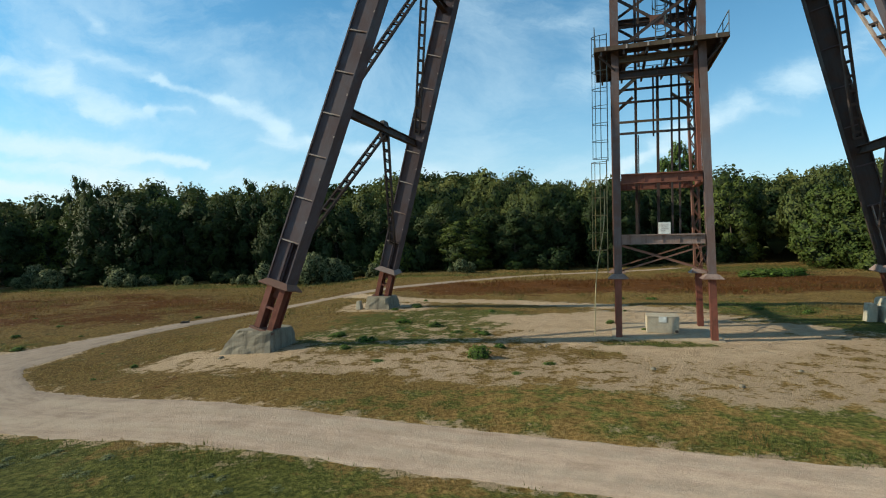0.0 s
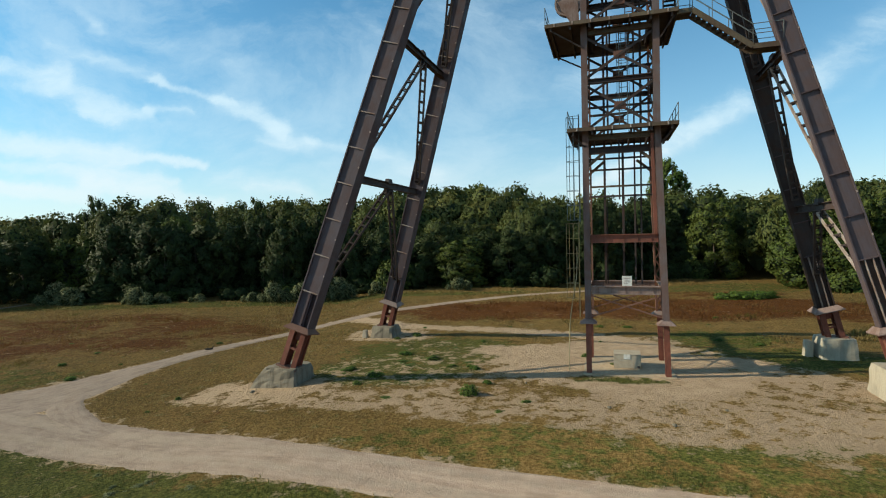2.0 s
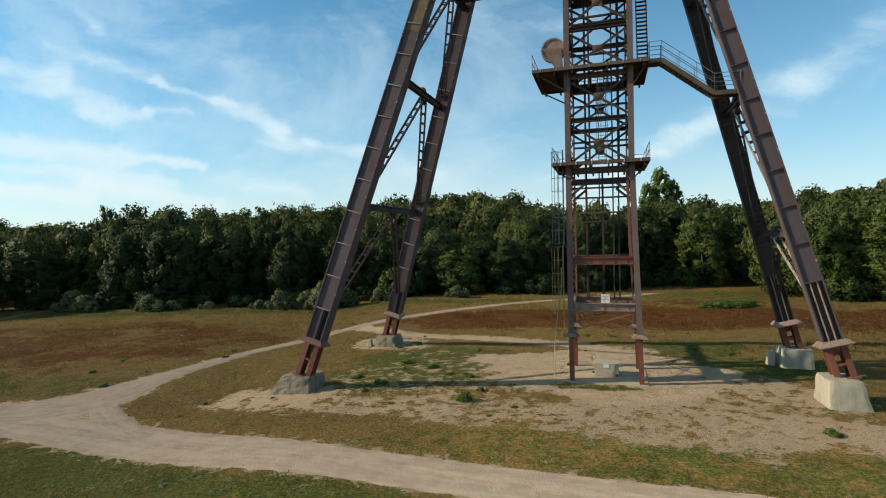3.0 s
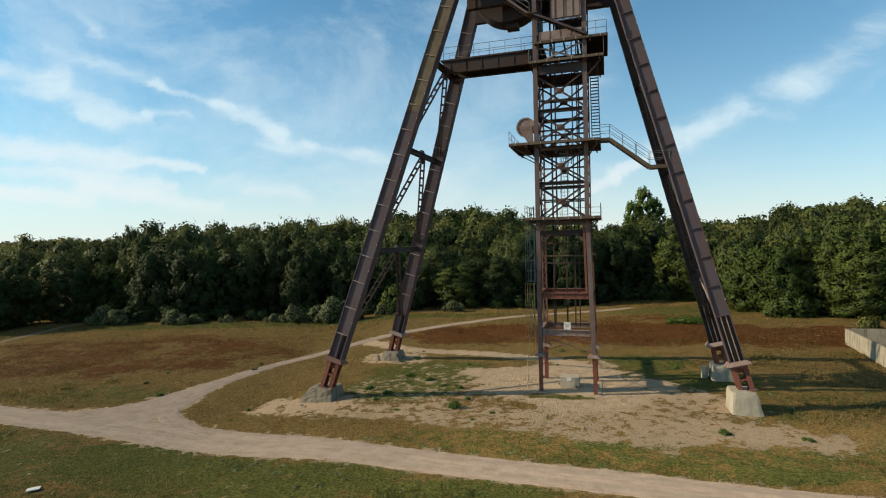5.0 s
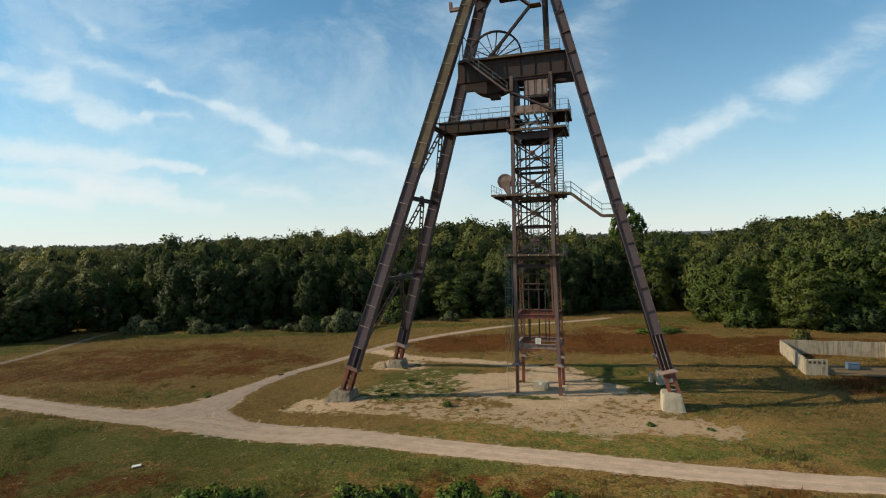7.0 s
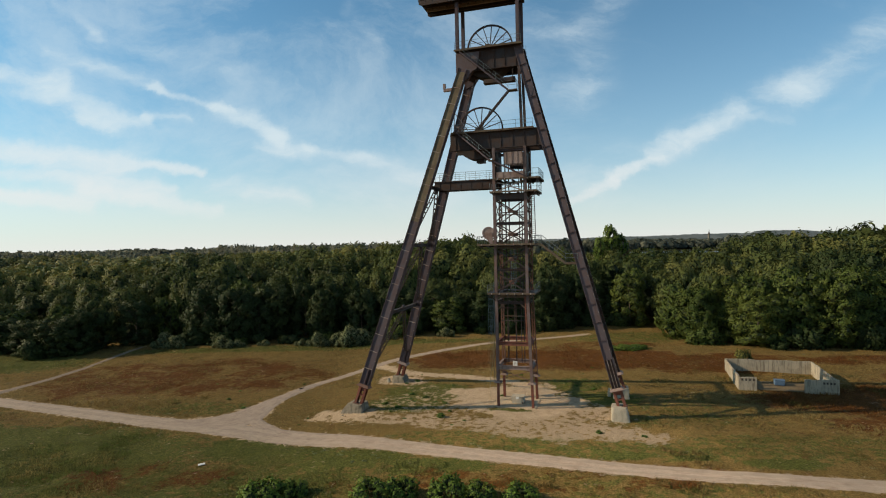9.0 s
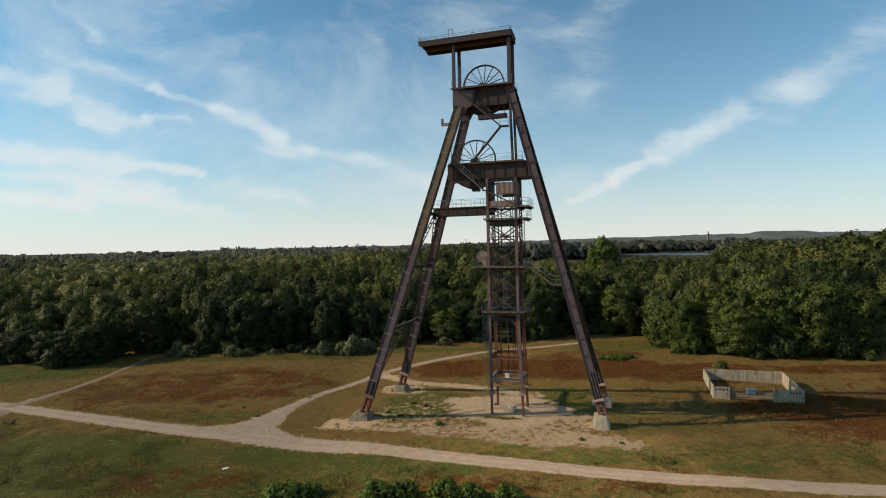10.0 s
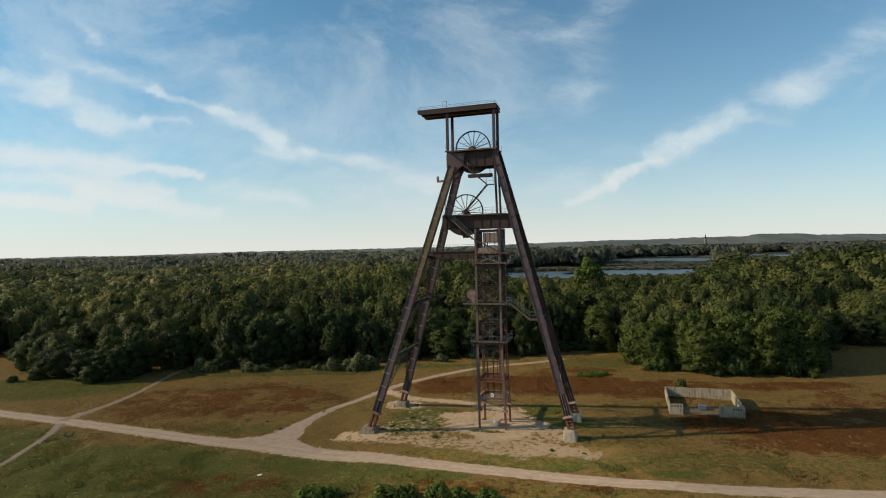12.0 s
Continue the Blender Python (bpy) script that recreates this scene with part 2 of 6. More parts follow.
FLOOR_EARTH = plain("dry_earth_floor", (0.17, 0.115, 0.055), 0.95, 0.5)


def leaves(name, dark, light, tint, clear=0.16, toned=False, fleck=1.0):
    """Foliage: colour by leaf, by tree and by patches of the crown."""
    m = Mat(name)
    geo = m.node("ShaderNodeNewGeometry")
    info = m.node("ShaderNodeObjectInfo")
    c = m.mix(m.ramp(geo.outputs["Random Per Island"], 0.0, 1.0, 0.5 - 0.5 * fleck, 0.5 + 0.5 * fleck), dark, light)
    c = m.mix(m.ramp(info.outputs["Random"], 0.0, 1.0, 0.0, 0.55), c, tint)
    c = m.mix(m.ramp(m.noise(0.22, 3, 0.6), 0.42, 0.68, 0.0, 0.5), c, tint)
    c = m.mix(m.ramp(m.noise(0.035, 2, 0.6), 0.40, 0.65, 0.0, 0.6), c, dark)
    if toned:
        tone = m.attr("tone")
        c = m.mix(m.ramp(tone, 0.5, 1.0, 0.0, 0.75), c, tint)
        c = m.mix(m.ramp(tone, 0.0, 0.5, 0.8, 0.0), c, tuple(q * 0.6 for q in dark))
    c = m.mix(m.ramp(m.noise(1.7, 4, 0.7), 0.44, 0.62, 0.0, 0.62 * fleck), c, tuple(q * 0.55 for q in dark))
    m.done(c, 0.62)
    m.b.inputs["Specular IOR Level"].default_value = 0.12
    tr = m.node("ShaderNodeBsdfTranslucent")
    m.link(c, tr.inputs["Color"])
    mx = m.node("ShaderNodeMixShader")
    mx.inputs[0].default_value = clear
    m.link(m.b.outputs[0], mx.inputs[1])
    m.link(tr.outputs[0], mx.inputs[2])
    m.link(mx.outputs[0], m.t.nodes["Material Output"].inputs["Surface"])
    return m.m


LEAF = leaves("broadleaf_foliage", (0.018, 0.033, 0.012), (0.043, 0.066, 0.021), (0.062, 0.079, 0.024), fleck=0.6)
LEAF_LIGHT = leaves("light_green_foliage", (0.036, 0.060, 0.015), (0.090, 0.126, 0.027), (0.114, 0.134, 0.028), fleck=0.6)
LEAF_FAR = leaves("woodland_foliage", (0.058, 0.080, 0.023), (0.126, 0.150, 0.043), (0.200, 0.186, 0.058), 0.24, True, 0.4)
# Haze is put into the next two colours: paler and greyer with distance.
LEAF_DISTANT = leaves("haze_tinted_distant_foliage", (0.112, 0.130, 0.104), (0.148, 0.162, 0.122), (0.190, 0.188, 0.135), 0.45, True, 0.2)
LEAF_MID = leaves("haze_tinted_far_foliage", (0.086, 0.102, 0.044), (0.160, 0.176, 0.070), (0.225, 0.205, 0.080), 0.30, True, 0.3)
LEAF_GREY = leaves("willow_foliage", (0.125, 0.145, 0.072), (0.290, 0.310, 0.165), (0.20, 0.22, 0.10), 0.3)
# Dark leaf colour seen through crown gaps, painting in the shade between sprays.
INNER_SHADE = plain("inner_shade_foliage", (0.024, 0.038, 0.010), 0.95, 0.4)
LEAF_WEED = leaves("weed_leaves", (0.066, 0.118, 0.018), (0.150, 0.225, 0.040), (0.13, 0.17, 0.034))
LEAF_OCHRE = leaves("yellowing_foliage", (0.085, 0.090, 0.022), (0.165, 0.155, 0.038), (0.15, 0.13, 0.035))


def grass_blades():
    m = Mat("dry_grass_blades")
    geo = m.node("ShaderNodeNewGeometry")
    dry = m.mix(geo.outputs["Random Per Island"], (0.165, 0.118, 0.042), (0.330, 0.240, 0.098))
    red = m.mix(geo.outputs["Random Per Island"], (0.088, 0.037, 0.012), (0.178, 0.078, 0.027))
    green = m.mix(geo.outputs["Random Per Island"], (0.056, 0.076, 0.019), (0.138, 0.156, 0.045))
    c = m.mix(m.attr("red"), dry, red)
    c = m.mix(m.attr("green"), c, green)
    m.b.inputs["Specular IOR Level"].default_value = 0.1
    m.done(c, 0.85)
    tr = m.node("ShaderNodeBsdfTranslucent")
    m.link(c, tr.inputs["Color"])
    mx = m.node("ShaderNodeMixShader")
    mx.inputs[0].default_value = 0.4
    m.link(m.b.outputs[0], mx.inputs[1])
    m.link(tr.outputs[0], mx.inputs[2])
    m.link(mx.outputs[0], m.t.nodes["Material Output"].inputs["Surface"])
    return m.m


GRASS = grass_blades()


def ground_mat():
    m = Mat("field_ground")
    n1 = m.noise(0.16, 6, 0.65, 0.4)
    n2 = m.noise(1.1, 6, 0.7, 0.3)
    n3 = m.noise(7.0, 5, 0.75)
    n4 = m.noise(38.0, 4, 0.8)
    dry = m.mix(m.ramp(n3, 0.39, 0.63), (0.108, 0.068, 0.020), (0.226, 0.151, 0.055))
    green = m.mix(m.ramp(n3, 0.40, 0.62), (0.045, 0.052, 0.012), (0.126, 0.126, 0.030))
    red = m.mix(m.ramp(n3, 0.38, 0.64), (0.058, 0.023, 0.006), (0.142, 0.060, 0.015))
    sand = m.mix(m.ramp(n2, 0.35, 0.70), (0.580, 0.428, 0.288), (0.450, 0.325, 0.208))
    sand = m.mix(m.ramp(n4, 0.42, 0.75, 0, 0.45), sand, (0.14, 0.10, 0.062))
    gfac = m.math("ADD", m.attr("green"), m.math("MULTIPLY", m.math("SUBTRACT", n2, 0.5), 3.0))
    c = m.mix(m.ramp(gfac, 0.30, 0.75), dry, green)
    rfac = m.math("ADD", m.attr("red"), m.math("MULTIPLY", m.math("SUBTRACT", n1, 0.5), 2.4))
    rfac = m.math("ADD", rfac, m.math("MULTIPLY", m.math("SUBTRACT", n2, 0.5), 1.8))
    c = m.mix(m.ramp(rfac, 0.30, 0.68), c, red)
    c = m.mix(m.attr("paleness"), c, (1.85, 1.80, 1.82), "MULTIPLY")
    c = m.mix(m.ramp(m.noise(0.6, 6, 0.72, 0.5), 0.44, 0.66, 0.0, 0.75), c, (0.68, 0.70, 0.62), "MULTIPLY")
    c = m.mix(m.ramp(m.noise(2.6, 5, 0.75, 0.3), 0.48, 0.70, 0.0, 0.6), c, (1.45, 1.38, 1.32), "MULTIPLY")
    sfac = m.math("ADD", m.attr("bare"), m.math("MULTIPLY", m.math("SUBTRACT", n2, 0.5), 3.2))
    sfac = m.math("ADD", sfac, m.math("MULTIPLY", m.math("SUBTRACT", n3, 0.5), 1.1))
    c = m.mix(m.ramp(sfac, 0.34, 0.76), c, sand)
    m.bump(m.math("ADD", m.math("ADD", m.math("MULTIPLY", n3, 1.0), m.math("MULTIPLY", n2, 2.0)), m.math("MULTIPLY", n4, 0.35)), 0.9, 0.20)
    m.b.inputs["Specular IOR Level"].default_value = 0.08
    return m.done(c, 0.95)


GROUND = ground_mat()


def path_mat(name, k):
    m = Mat(name)
    n2 = m.noise(0.9, 6, 0.7, 0.3)
    n4 = m.noise(30, 5, 0.8)
    c = m.mix(m.ramp(n2, 0.35, 0.70), (0.330 * k, 0.252 * k, 0.198 * k), (0.248 * k, 0.187 * k, 0.146 * k))
    lanes = m.attr("lane")
    place = m.node("ShaderNodeCombineXYZ")
    m.link(m.math("MULTIPLY", m.attr("run"), 0.55), place.inputs[0])
    m.link(m.math("MULTIPLY", m.attr("side"), 3.2), place.inputs[1])
    streak = m.node("ShaderNodeTexNoise")
    streak.inputs["Scale"].default_value, streak.inputs["Detail"].default_value, streak.inputs["Roughness"].default_value = 1.0, 6.0, 0.7
    m.link(place.outputs[0], streak.inputs["Vector"])
    c = m.mix(m.ramp(streak.outputs["Fac"], 0.42, 0.66, 0.0, 0.5), c, (0.405 * k, 0.328 * k, 0.262 * k))
    c = m.mix(m.ramp(streak.outputs["Fac"], 0.32, 0.46, 0.42, 0.0), c, (0.19 * k, 0.145 * k, 0.105 * k))
    c = m.mix(m.attr("paleness"), c, (1.70, 1.62, 1.54), "MULTIPLY")
    c = m.mix(m.math("MULTIPLY", lanes, m.ramp(m.noise(2.5, 5, 0.7), 0.25, 0.7)), c, (0.41, 0.33, 0.25))
    c = m.mix(m.ramp(n4, 0.40, 0.78, 0, 0.5), c, (0.15, 0.115, 0.085))
    m.bump(m.math("ADD", n4, m.math("MULTIPLY", m.noise(5, 5, 0.7), 1.5)), 0.6, 0.05)
    m.b.inputs["Specular IOR Level"].default_value = 0.12
    return m.done(c, 0.95)


PATH = path_mat("pale_gravel_path", 1.02)
PATH_DIRT = path_mat("worn_dirt_path", 0.72)


def water_mat():
    m = Mat("still_lake_water")
    m.bump(m.noise(0.35, 3, 0.6), 0.08, 0.1)
    m.b.inputs["IOR"].default_value = 1.33
    return m.done((0.02, 0.03, 0.034), 0.34)


WATER = water_mat()


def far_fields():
    m = Mat("haze_tinted_fields_and_woods")
    # Blue-grey of distance haze is mixed into the ridge's own colours.
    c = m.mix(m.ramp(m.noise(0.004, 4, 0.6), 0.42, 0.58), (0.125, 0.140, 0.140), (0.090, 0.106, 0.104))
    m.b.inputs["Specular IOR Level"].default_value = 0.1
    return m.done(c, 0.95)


FAR_FIELDS = far_fields()

# ---- building helpers ----


def finish(name, bm, mat, smooth=False):
    me = bpy.data.meshes.new(name)
    bm.normal_update()
    bm.to_mesh(me)
    bm.free()
    me.materials.append(mat)
    if smooth:
        me.shade_smooth()
    return me


def part(name, bm, mat, parent, label="", smooth=False):
    """One bmesh as one mesh object under a thing or under a part."""
    ob = new(name, bm if isinstance(bm, bpy.types.Mesh) else finish(name, bm, mat, smooth))
    ob.parent = parent
    if label:
        tagged(ob, label)
    return ob


def thing(name, m, label, category, group="", kind=""):
    """An Empty at the base of a thing."""
    ob = new(name)
    ob.matrix_basis = m
    ob.empty_display_size = 0.3
    return tagged(ob, label, category, group, kind)


def solid(name, bm, mat, m, label, category, group="", kind="", smooth=False):
    """A thing that is one mesh."""
    ob = new(name, finish(name, bm, mat, smooth))
    ob.matrix_basis = m
    return tagged(ob, label, category, group, kind)


def box(bm, c, s, m=None, taper=1.0):
    """A box of size s round c; taper narrows its top."""
    vs = []
    for z in (-0.5, 0.5):
        k = taper if z > 0 else 1.0
        for x, y in ((-0.5, -0.5), (0.5, -0.5), (0.5, 0.5), (-0.5, 0.5)):
            p = Vector((c[0] + x * s[0] * k, c[1] + y * s[1] * k, c[2] + z * s[2]))
            vs.append(bm.verts.new(m @ p if m else p))
    for f in ((3, 2, 1, 0), (4, 5, 6, 7), (0, 1, 5, 4), (1, 2, 6, 5), (2, 3, 7, 6), (3, 0, 4, 7)):
        bm.faces.new([vs[i] for i in f])
    return vs


def along(a, b, side_hint=(0, 1, 0)):
    """A frame at a whose z runs to b and whose y lies near side_hint; and the length."""
    a, b = Vector(a), Vector(b)
    z = (b - a).normalized()
    h = Vector(side_hint)
    if abs(z.dot(h)) > 0.95:
        h = Vector((1, 0, 0))
    x = h.cross(z).normalized()
    y = z.cross(x)
    m = Matrix((x, y, z)).transposed().to_4x4()
    m.translation = a
    return m, (b - a).length


def bar(bm, a, b, w, d, hint=(0, 1, 0)):
    """A square bar from a to b: w across, d along the hint."""
    m, ln = along(a, b, hint)
    box(bm, (0, 0, ln / 2), (w, d, ln), m)


def ibar(bm, a, b, w, d, t=0.03, hint=(0, 1, 0)):
    """An I-section from a to b: flanges w wide, d deep along the hint."""
    m, ln = along(a, b, hint)
    box(bm, (0, -d / 2 + t / 2, ln / 2), (w, t, ln), m)
    box(bm, (0, d / 2 - t / 2, ln / 2), (w, t, ln), m)
    box(bm, (0, 0, ln / 2), (t, d - 2 * t, ln), m)


def tube(bm, a, b, r, n=6):
    m, ln = along(a, b)
    rings = []
    for z in (0, ln):
        rings.append([bm.verts.new(m @ Vector((r * math.cos(6.2832 * i / n), r * math.sin(6.2832 * i / n), z))) for i in range(n)])
    for i in range(n):
        j = (i + 1) % n
        bm.faces.new((rings[0][i], rings[0][j], rings[1][j], rings[1][i]))
    bm.faces.new(rings[0][::-1])
    bm.faces.new(rings[1])


def raw_mesh(name, verts, faces, mat, attrs=None, second=None, first_of_second=0):
    """A mesh from arrays (verts n x 3, faces n x k)."""
    verts, faces = np.asarray(verts, np.float32), np.asarray(faces, np.int32)
    me = bpy.data.meshes.new(name)
    k = faces.shape[1]
    me.vertices.add(len(verts))
    me.vertices.foreach_set("co", verts.ravel())
    me.loops.add(faces.size)
    me.loops.foreach_set("vertex_index", faces.ravel())
    me.polygons.add(len(faces))
    me.polygons.foreach_set("loop_start", np.arange(0, faces.size, k, dtype=np.int32))
    for key, values in (attrs or {}).items():
        me.attributes.new(key, "FLOAT", "POINT").data.foreach_set("value", np.asarray(values, np.float32))
    me.update(calc_edges=True)
    me.validate()
    me.materials.append(mat)
    if second:
        me.materials.append(second)
        slots = np.zeros(len(me.polygons), np.int32)
        slots[first_of_second:] = 1
        me.polygons.foreach_set("material_index", slots)
    return me


def step(a):
    a = np.clip(a, 0, 1)
    return a * a * (3 - 2 * a)


def terrain(x, y):
    """Height of the ground: it falls a little on both sides of the tower and rises again behind the enclosure."""
    x, y = np.asarray(x, float), np.asarray(y, float)
    return -0.9 * step((-4 - x) / 14) + step((x - 26) / 14) * (0.50 * step((y - 30) / 11) - 0.75 * step((y - 110) / 80) - 0.25)


def value_noise(x, y, cell, seed):
    """Smooth random field between 0 and 1."""
    x, y = np.asarray(x, float) / cell, np.asarray(y, float) / cell
    ix, iy = np.floor(x).astype(np.int64), np.floor(y).astype(np.int64)
    fx, fy = x - ix, y - iy
    fx, fy = fx * fx * (3 - 2 * fx), fy * fy * (3 - 2 * fy)

    def h(a, b):
        q = (a * 374761393 + b * 668265263 + seed * 982451653) & 0x7FFFFFFF
        q = ((q ^ (q >> 13)) * 1274126177) & 0x7FFFFFFF
        return (q ^ (q >> 16)) % 65536 / 65535.0

    return (h(ix, iy) * (1 - fx) + h(ix + 1, iy) * fx) * (1 - fy) + (h(ix, iy + 1) * (1 - fx) + h(ix + 1, iy + 1) * fx) * fy


def line_distance(x, y, pts):
    best = np.full(np.shape(x), 1e9)
    for (ax, ay), (bx, by) in zip(pts, pts[1:]):
        dx, dy = bx - ax, by - ay
        t = np.clip(((x - ax) * dx + (y - ay) * dy) / (dx * dx + dy * dy), 0, 1)
        best = np.minimum(best, np.hypot(x - ax - t * dx, y - ay - t * dy))
    return best


# ---- the plan ----
BASE = (11.164, 27.001)
TURN = -17.5
YARD = pose(BASE[0], BASE[1], 0, 0, 0, TURN)
CA, SA = math.cos(radians(TURN)), math.sin(radians(TURN))


def to_yard(x, y):
    x, y = x - BASE[0], y - BASE[1]
    return x * CA + y * SA, -x * SA + y * CA


MAIN_PATH = [(-130, 58), (-96, 49), (-80.5, 42.5), (-65, 37.1), (-46.8, 30.2), (-34, 25.3), (-24, 22.3), (-16.5, 19.2),
             (-10.5, 16.4), (-4.6, 14.1), (0.8, 12.1), (7.4, 10.0), (16.5, 7.1), (24.3, 5.0), (37.3, 2.8), (49.5, 1.3), (75, -2.2), (120, -9)]
MAIN_WIDTH = [2.8, 3.0, 3.1, 3.2, 3.3, 3.5, 4.2, 4.2, 3.7, 3.3, 3.2, 3.0, 2.9, 2.7, 2.6, 2.5, 2.5, 2.5]
BRANCH_PATH = [(-32, 24.6), (-28.0, 24.1), (-23.4, 24.8), (-22.4, 28.2), (-21.4, 31.6), (-20.6, 34.0), (-19.0, 37.9), (-16.9, 41.4), (-12.4, 46.3), (-8.6, 50.8), (-5.2, 54.0), (1.4, 59.8), (8.6, 65.0),
               (15.5, 68.2), (23.5, 70.4), (33, 73.5)]
BRANCH_WIDTH = [2.0, 3.4, 7.2, 4.4, 2.6, 2.3, 2.0, 1.8, 1.9, 2.0, 1.9, 1.8, 1.7, 1.6, 1.6, 1.5]
LEFT_PATH = [(-65.5, 36.6), (-64, 41.5), (-62.6, 48), (-62, 55), (-62.3, 62), (-62.8, 68.5), (-62.9, 72), (-62.8, 76)]
LEFT_WIDTH = [3.2, 1.7, 1.3, 1.1, 1.1, 1.0, 0.8, 0.6]
BEND_PATH = [(-22.2, 29.0), (-21.6, 26.2), (-20.0, 23.2), (-17.2, 20.8), (-14.5, 19.0)]
BEND_WIDTH = [0.8, 1.5, 2.2, 1.6, 0.8]
LOW_PATH = [(-64.5, 36.0), (-62.8, 31.5), (-61.4, 26), (-60.5, 20.5), (-59.5, 14), (-58, 4)]
LOW_WIDTH = [2.0, 1.2, 1.0, 0.9, 0.9, 0.9]
BACK_TRACK = [(-8.5, 49), (-4.5, 43.6), (-0.8, 41.6), (5.5, 39.6), (10.5, 37.0), (14, 33.5)]


def bare_amount(x, y):
    """How bare of grass the yard is."""
    u, v = to_yard(x, y)
    g = np.zeros(np.shape(x))
    for cu, cv, ru, rv, top in ((-0.3, 0.6, 8.2, 7.6, 1.15), (3.5, -8.6, 9.5, 3.9, 0.66), (10.5, -9.0, 5.5, 2.7, 0.78), (-4.5, -9.2, 7.5, 3.0, 0.56),
                                (-14.5, -10.0, 8.5, 1.6, 0.62), (-19.5, -9.2, 4.0, 2.2, 0.80), (-18, 6.5, 3.6, 2.4, 0.8), (-8, -3.0, 9.0, 8.0, 0.40), (6.0, -3.5, 9.0, 4.0, 0.5), (9.5, -2.5, 3.0, 3.0, 0.7)):
        d = np.hypot((u - cu) / ru, (v - cv) / rv) + (value_noise(x, y, 3.2, 91) - 0.5) * 0.55 + (value_noise(x, y, 1.1, 92) - 0.5) * 0.35
        g = np.maximum(g, top * step((1.22 - d) / 0.45))
    g = np.maximum(g, 1.0 * step((1.9 - line_distance(x, y, BACK_TRACK)) / 1.4))
    grass_bed = np.hypot((u + 0.3) / 3.0, (v + 3.5) / 0.75)
    g -= 0.9 * step((1.15 - grass_bed) / 0.4)
    g += 0.6 * np.exp(-((grass_bed - 1.6) / 0.3) ** 2) * (v < -3.0)
    return g


def path_edge(x, y):
    """Metres to the nearest edge of a path (negative on it)."""
    d = np.full(np.shape(x), 1e9)
    for pts, wid in ((MAIN_PATH, MAIN_WIDTH), (BRANCH_PATH, BRANCH_WIDTH), (LEFT_PATH, LEFT_WIDTH), (LOW_PATH, LOW_WIDTH), (BEND_PATH, BEND_WIDTH)):
        for k in range(len(pts) - 1):
            d = np.minimum(d, line_distance(x, y, pts[k:k + 2]) - (wid[k] + wid[k + 1]) / 4)
    return d


def red_amount(x, y):
    """Where the field is covered by brown-red dry herbs."""
    g = np.zeros(np.shape(x))
    for cx, cy, rx, ry, top in ((-40, 48, 26, 14, 0.60), (-26, 46, 12, 9, 0.60), (10, 52, 17, 7.5, 1.0), (27, 50, 15, 9, 0.95), (45, 44, 14, 7, 0.8),
                                (54, 25, 16, 7, 0.9), (64, 18, 20, 7, 0.95), (30, 60, 12, 5, 0.6), (12, 5.0, 20, 3.0, 0.5), (-26, 9.5, 9, 3.0, 0.45), (80, 30, 20, 10, 0.6), (70, 44, 14, 3.5, 0.8)):
        g = np.maximum(g, top * step((1.3 - np.hypot((x - cx) / rx, (y - cy) / ry)) / 0.7))
    return np.maximum(g, 0.5 * step((np.asarray(y) - 150) / 60))


def green_amount(x, y):
    """Where the grass is greener."""
    g = 0.20 + 0.75 * step((np.asarray(y) - 100) / 40)
    for cx, cy, rx, ry, top in ((-45, 14, 24, 11, 1.0), (-19, 16, 5, 3.5, 1.0), (-18, 6, 16, 7, 0.75), (-80, 22, 30, 14, 0.95), (14, 11.0, 16, 2.4, 0.62), (2, 15.5, 9, 2.0, 0.5), (4, 3.0, 28, 5.0, 0.5), (9.8, 23.7, 3.5, 1.2, 0.95), (-14, 13.2, 6, 2.6, 0.95), (-7, 10.6, 6, 2.6, 0.95), (0.5, 8.2, 6, 2.2, 0.9), (8, 14, 18, 4.5, 0.48), (-3, 27, 6, 4, 0.85), (35, 11, 16, 4, 0.55), (0, 32, 7, 5, 0.85), (11.5, 13.8, 5, 0.9, 0.85), (18.4, 9.4, 3.2, 0.9, 1.0), (31.5, 7.2, 4, 1.2, 1.0), (24, 8.6, 3, 0.8, 0.85),
                                (-30, 30, 9, 3, 0.55), (20, 34, 5, 4, 0.75), (30, 22, 10, 7, 0.40), (-88, 60, 26, 10, 0.95), (35.5, 56.3, 4.5, 2.2, 0.9), (22.5, 27.2, 4.5, 3.2, 0.95), (18.5, 29.5, 3, 1.2, 0.8), (22, 19, 4, 2, 0.6), (-25, 70, 45, 3.5, 0.8),
                                (40, 68, 14, 7, 0.65), (60, 8, 24, 5, 0.45)):
        g = np.maximum(g, top * step((1.3 - np.hypot((x - cx) / rx, (y - cy) / ry)) / 0.7))
    return g


# ---- ground ----


def spread(lo, hi, gap, far):
    mid = list(np.arange(lo, hi + gap / 2, gap))
    out, s = [], gap
    q = mid[-1]
    while q < far:
        s *= 1.35
        q += s
        out.append(q)
    low, s, q = [], gap, mid[0]
    while q > -far:
        s *= 1.35
        q -= s
        low.append(q)
    return np.array(low[::-1] + mid + out)


def paleness_amount(x, y):
    """How much paler the ground is: rises to the east, most below y = 22, less past x = 24."""
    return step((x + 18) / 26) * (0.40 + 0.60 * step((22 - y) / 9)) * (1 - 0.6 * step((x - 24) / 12))


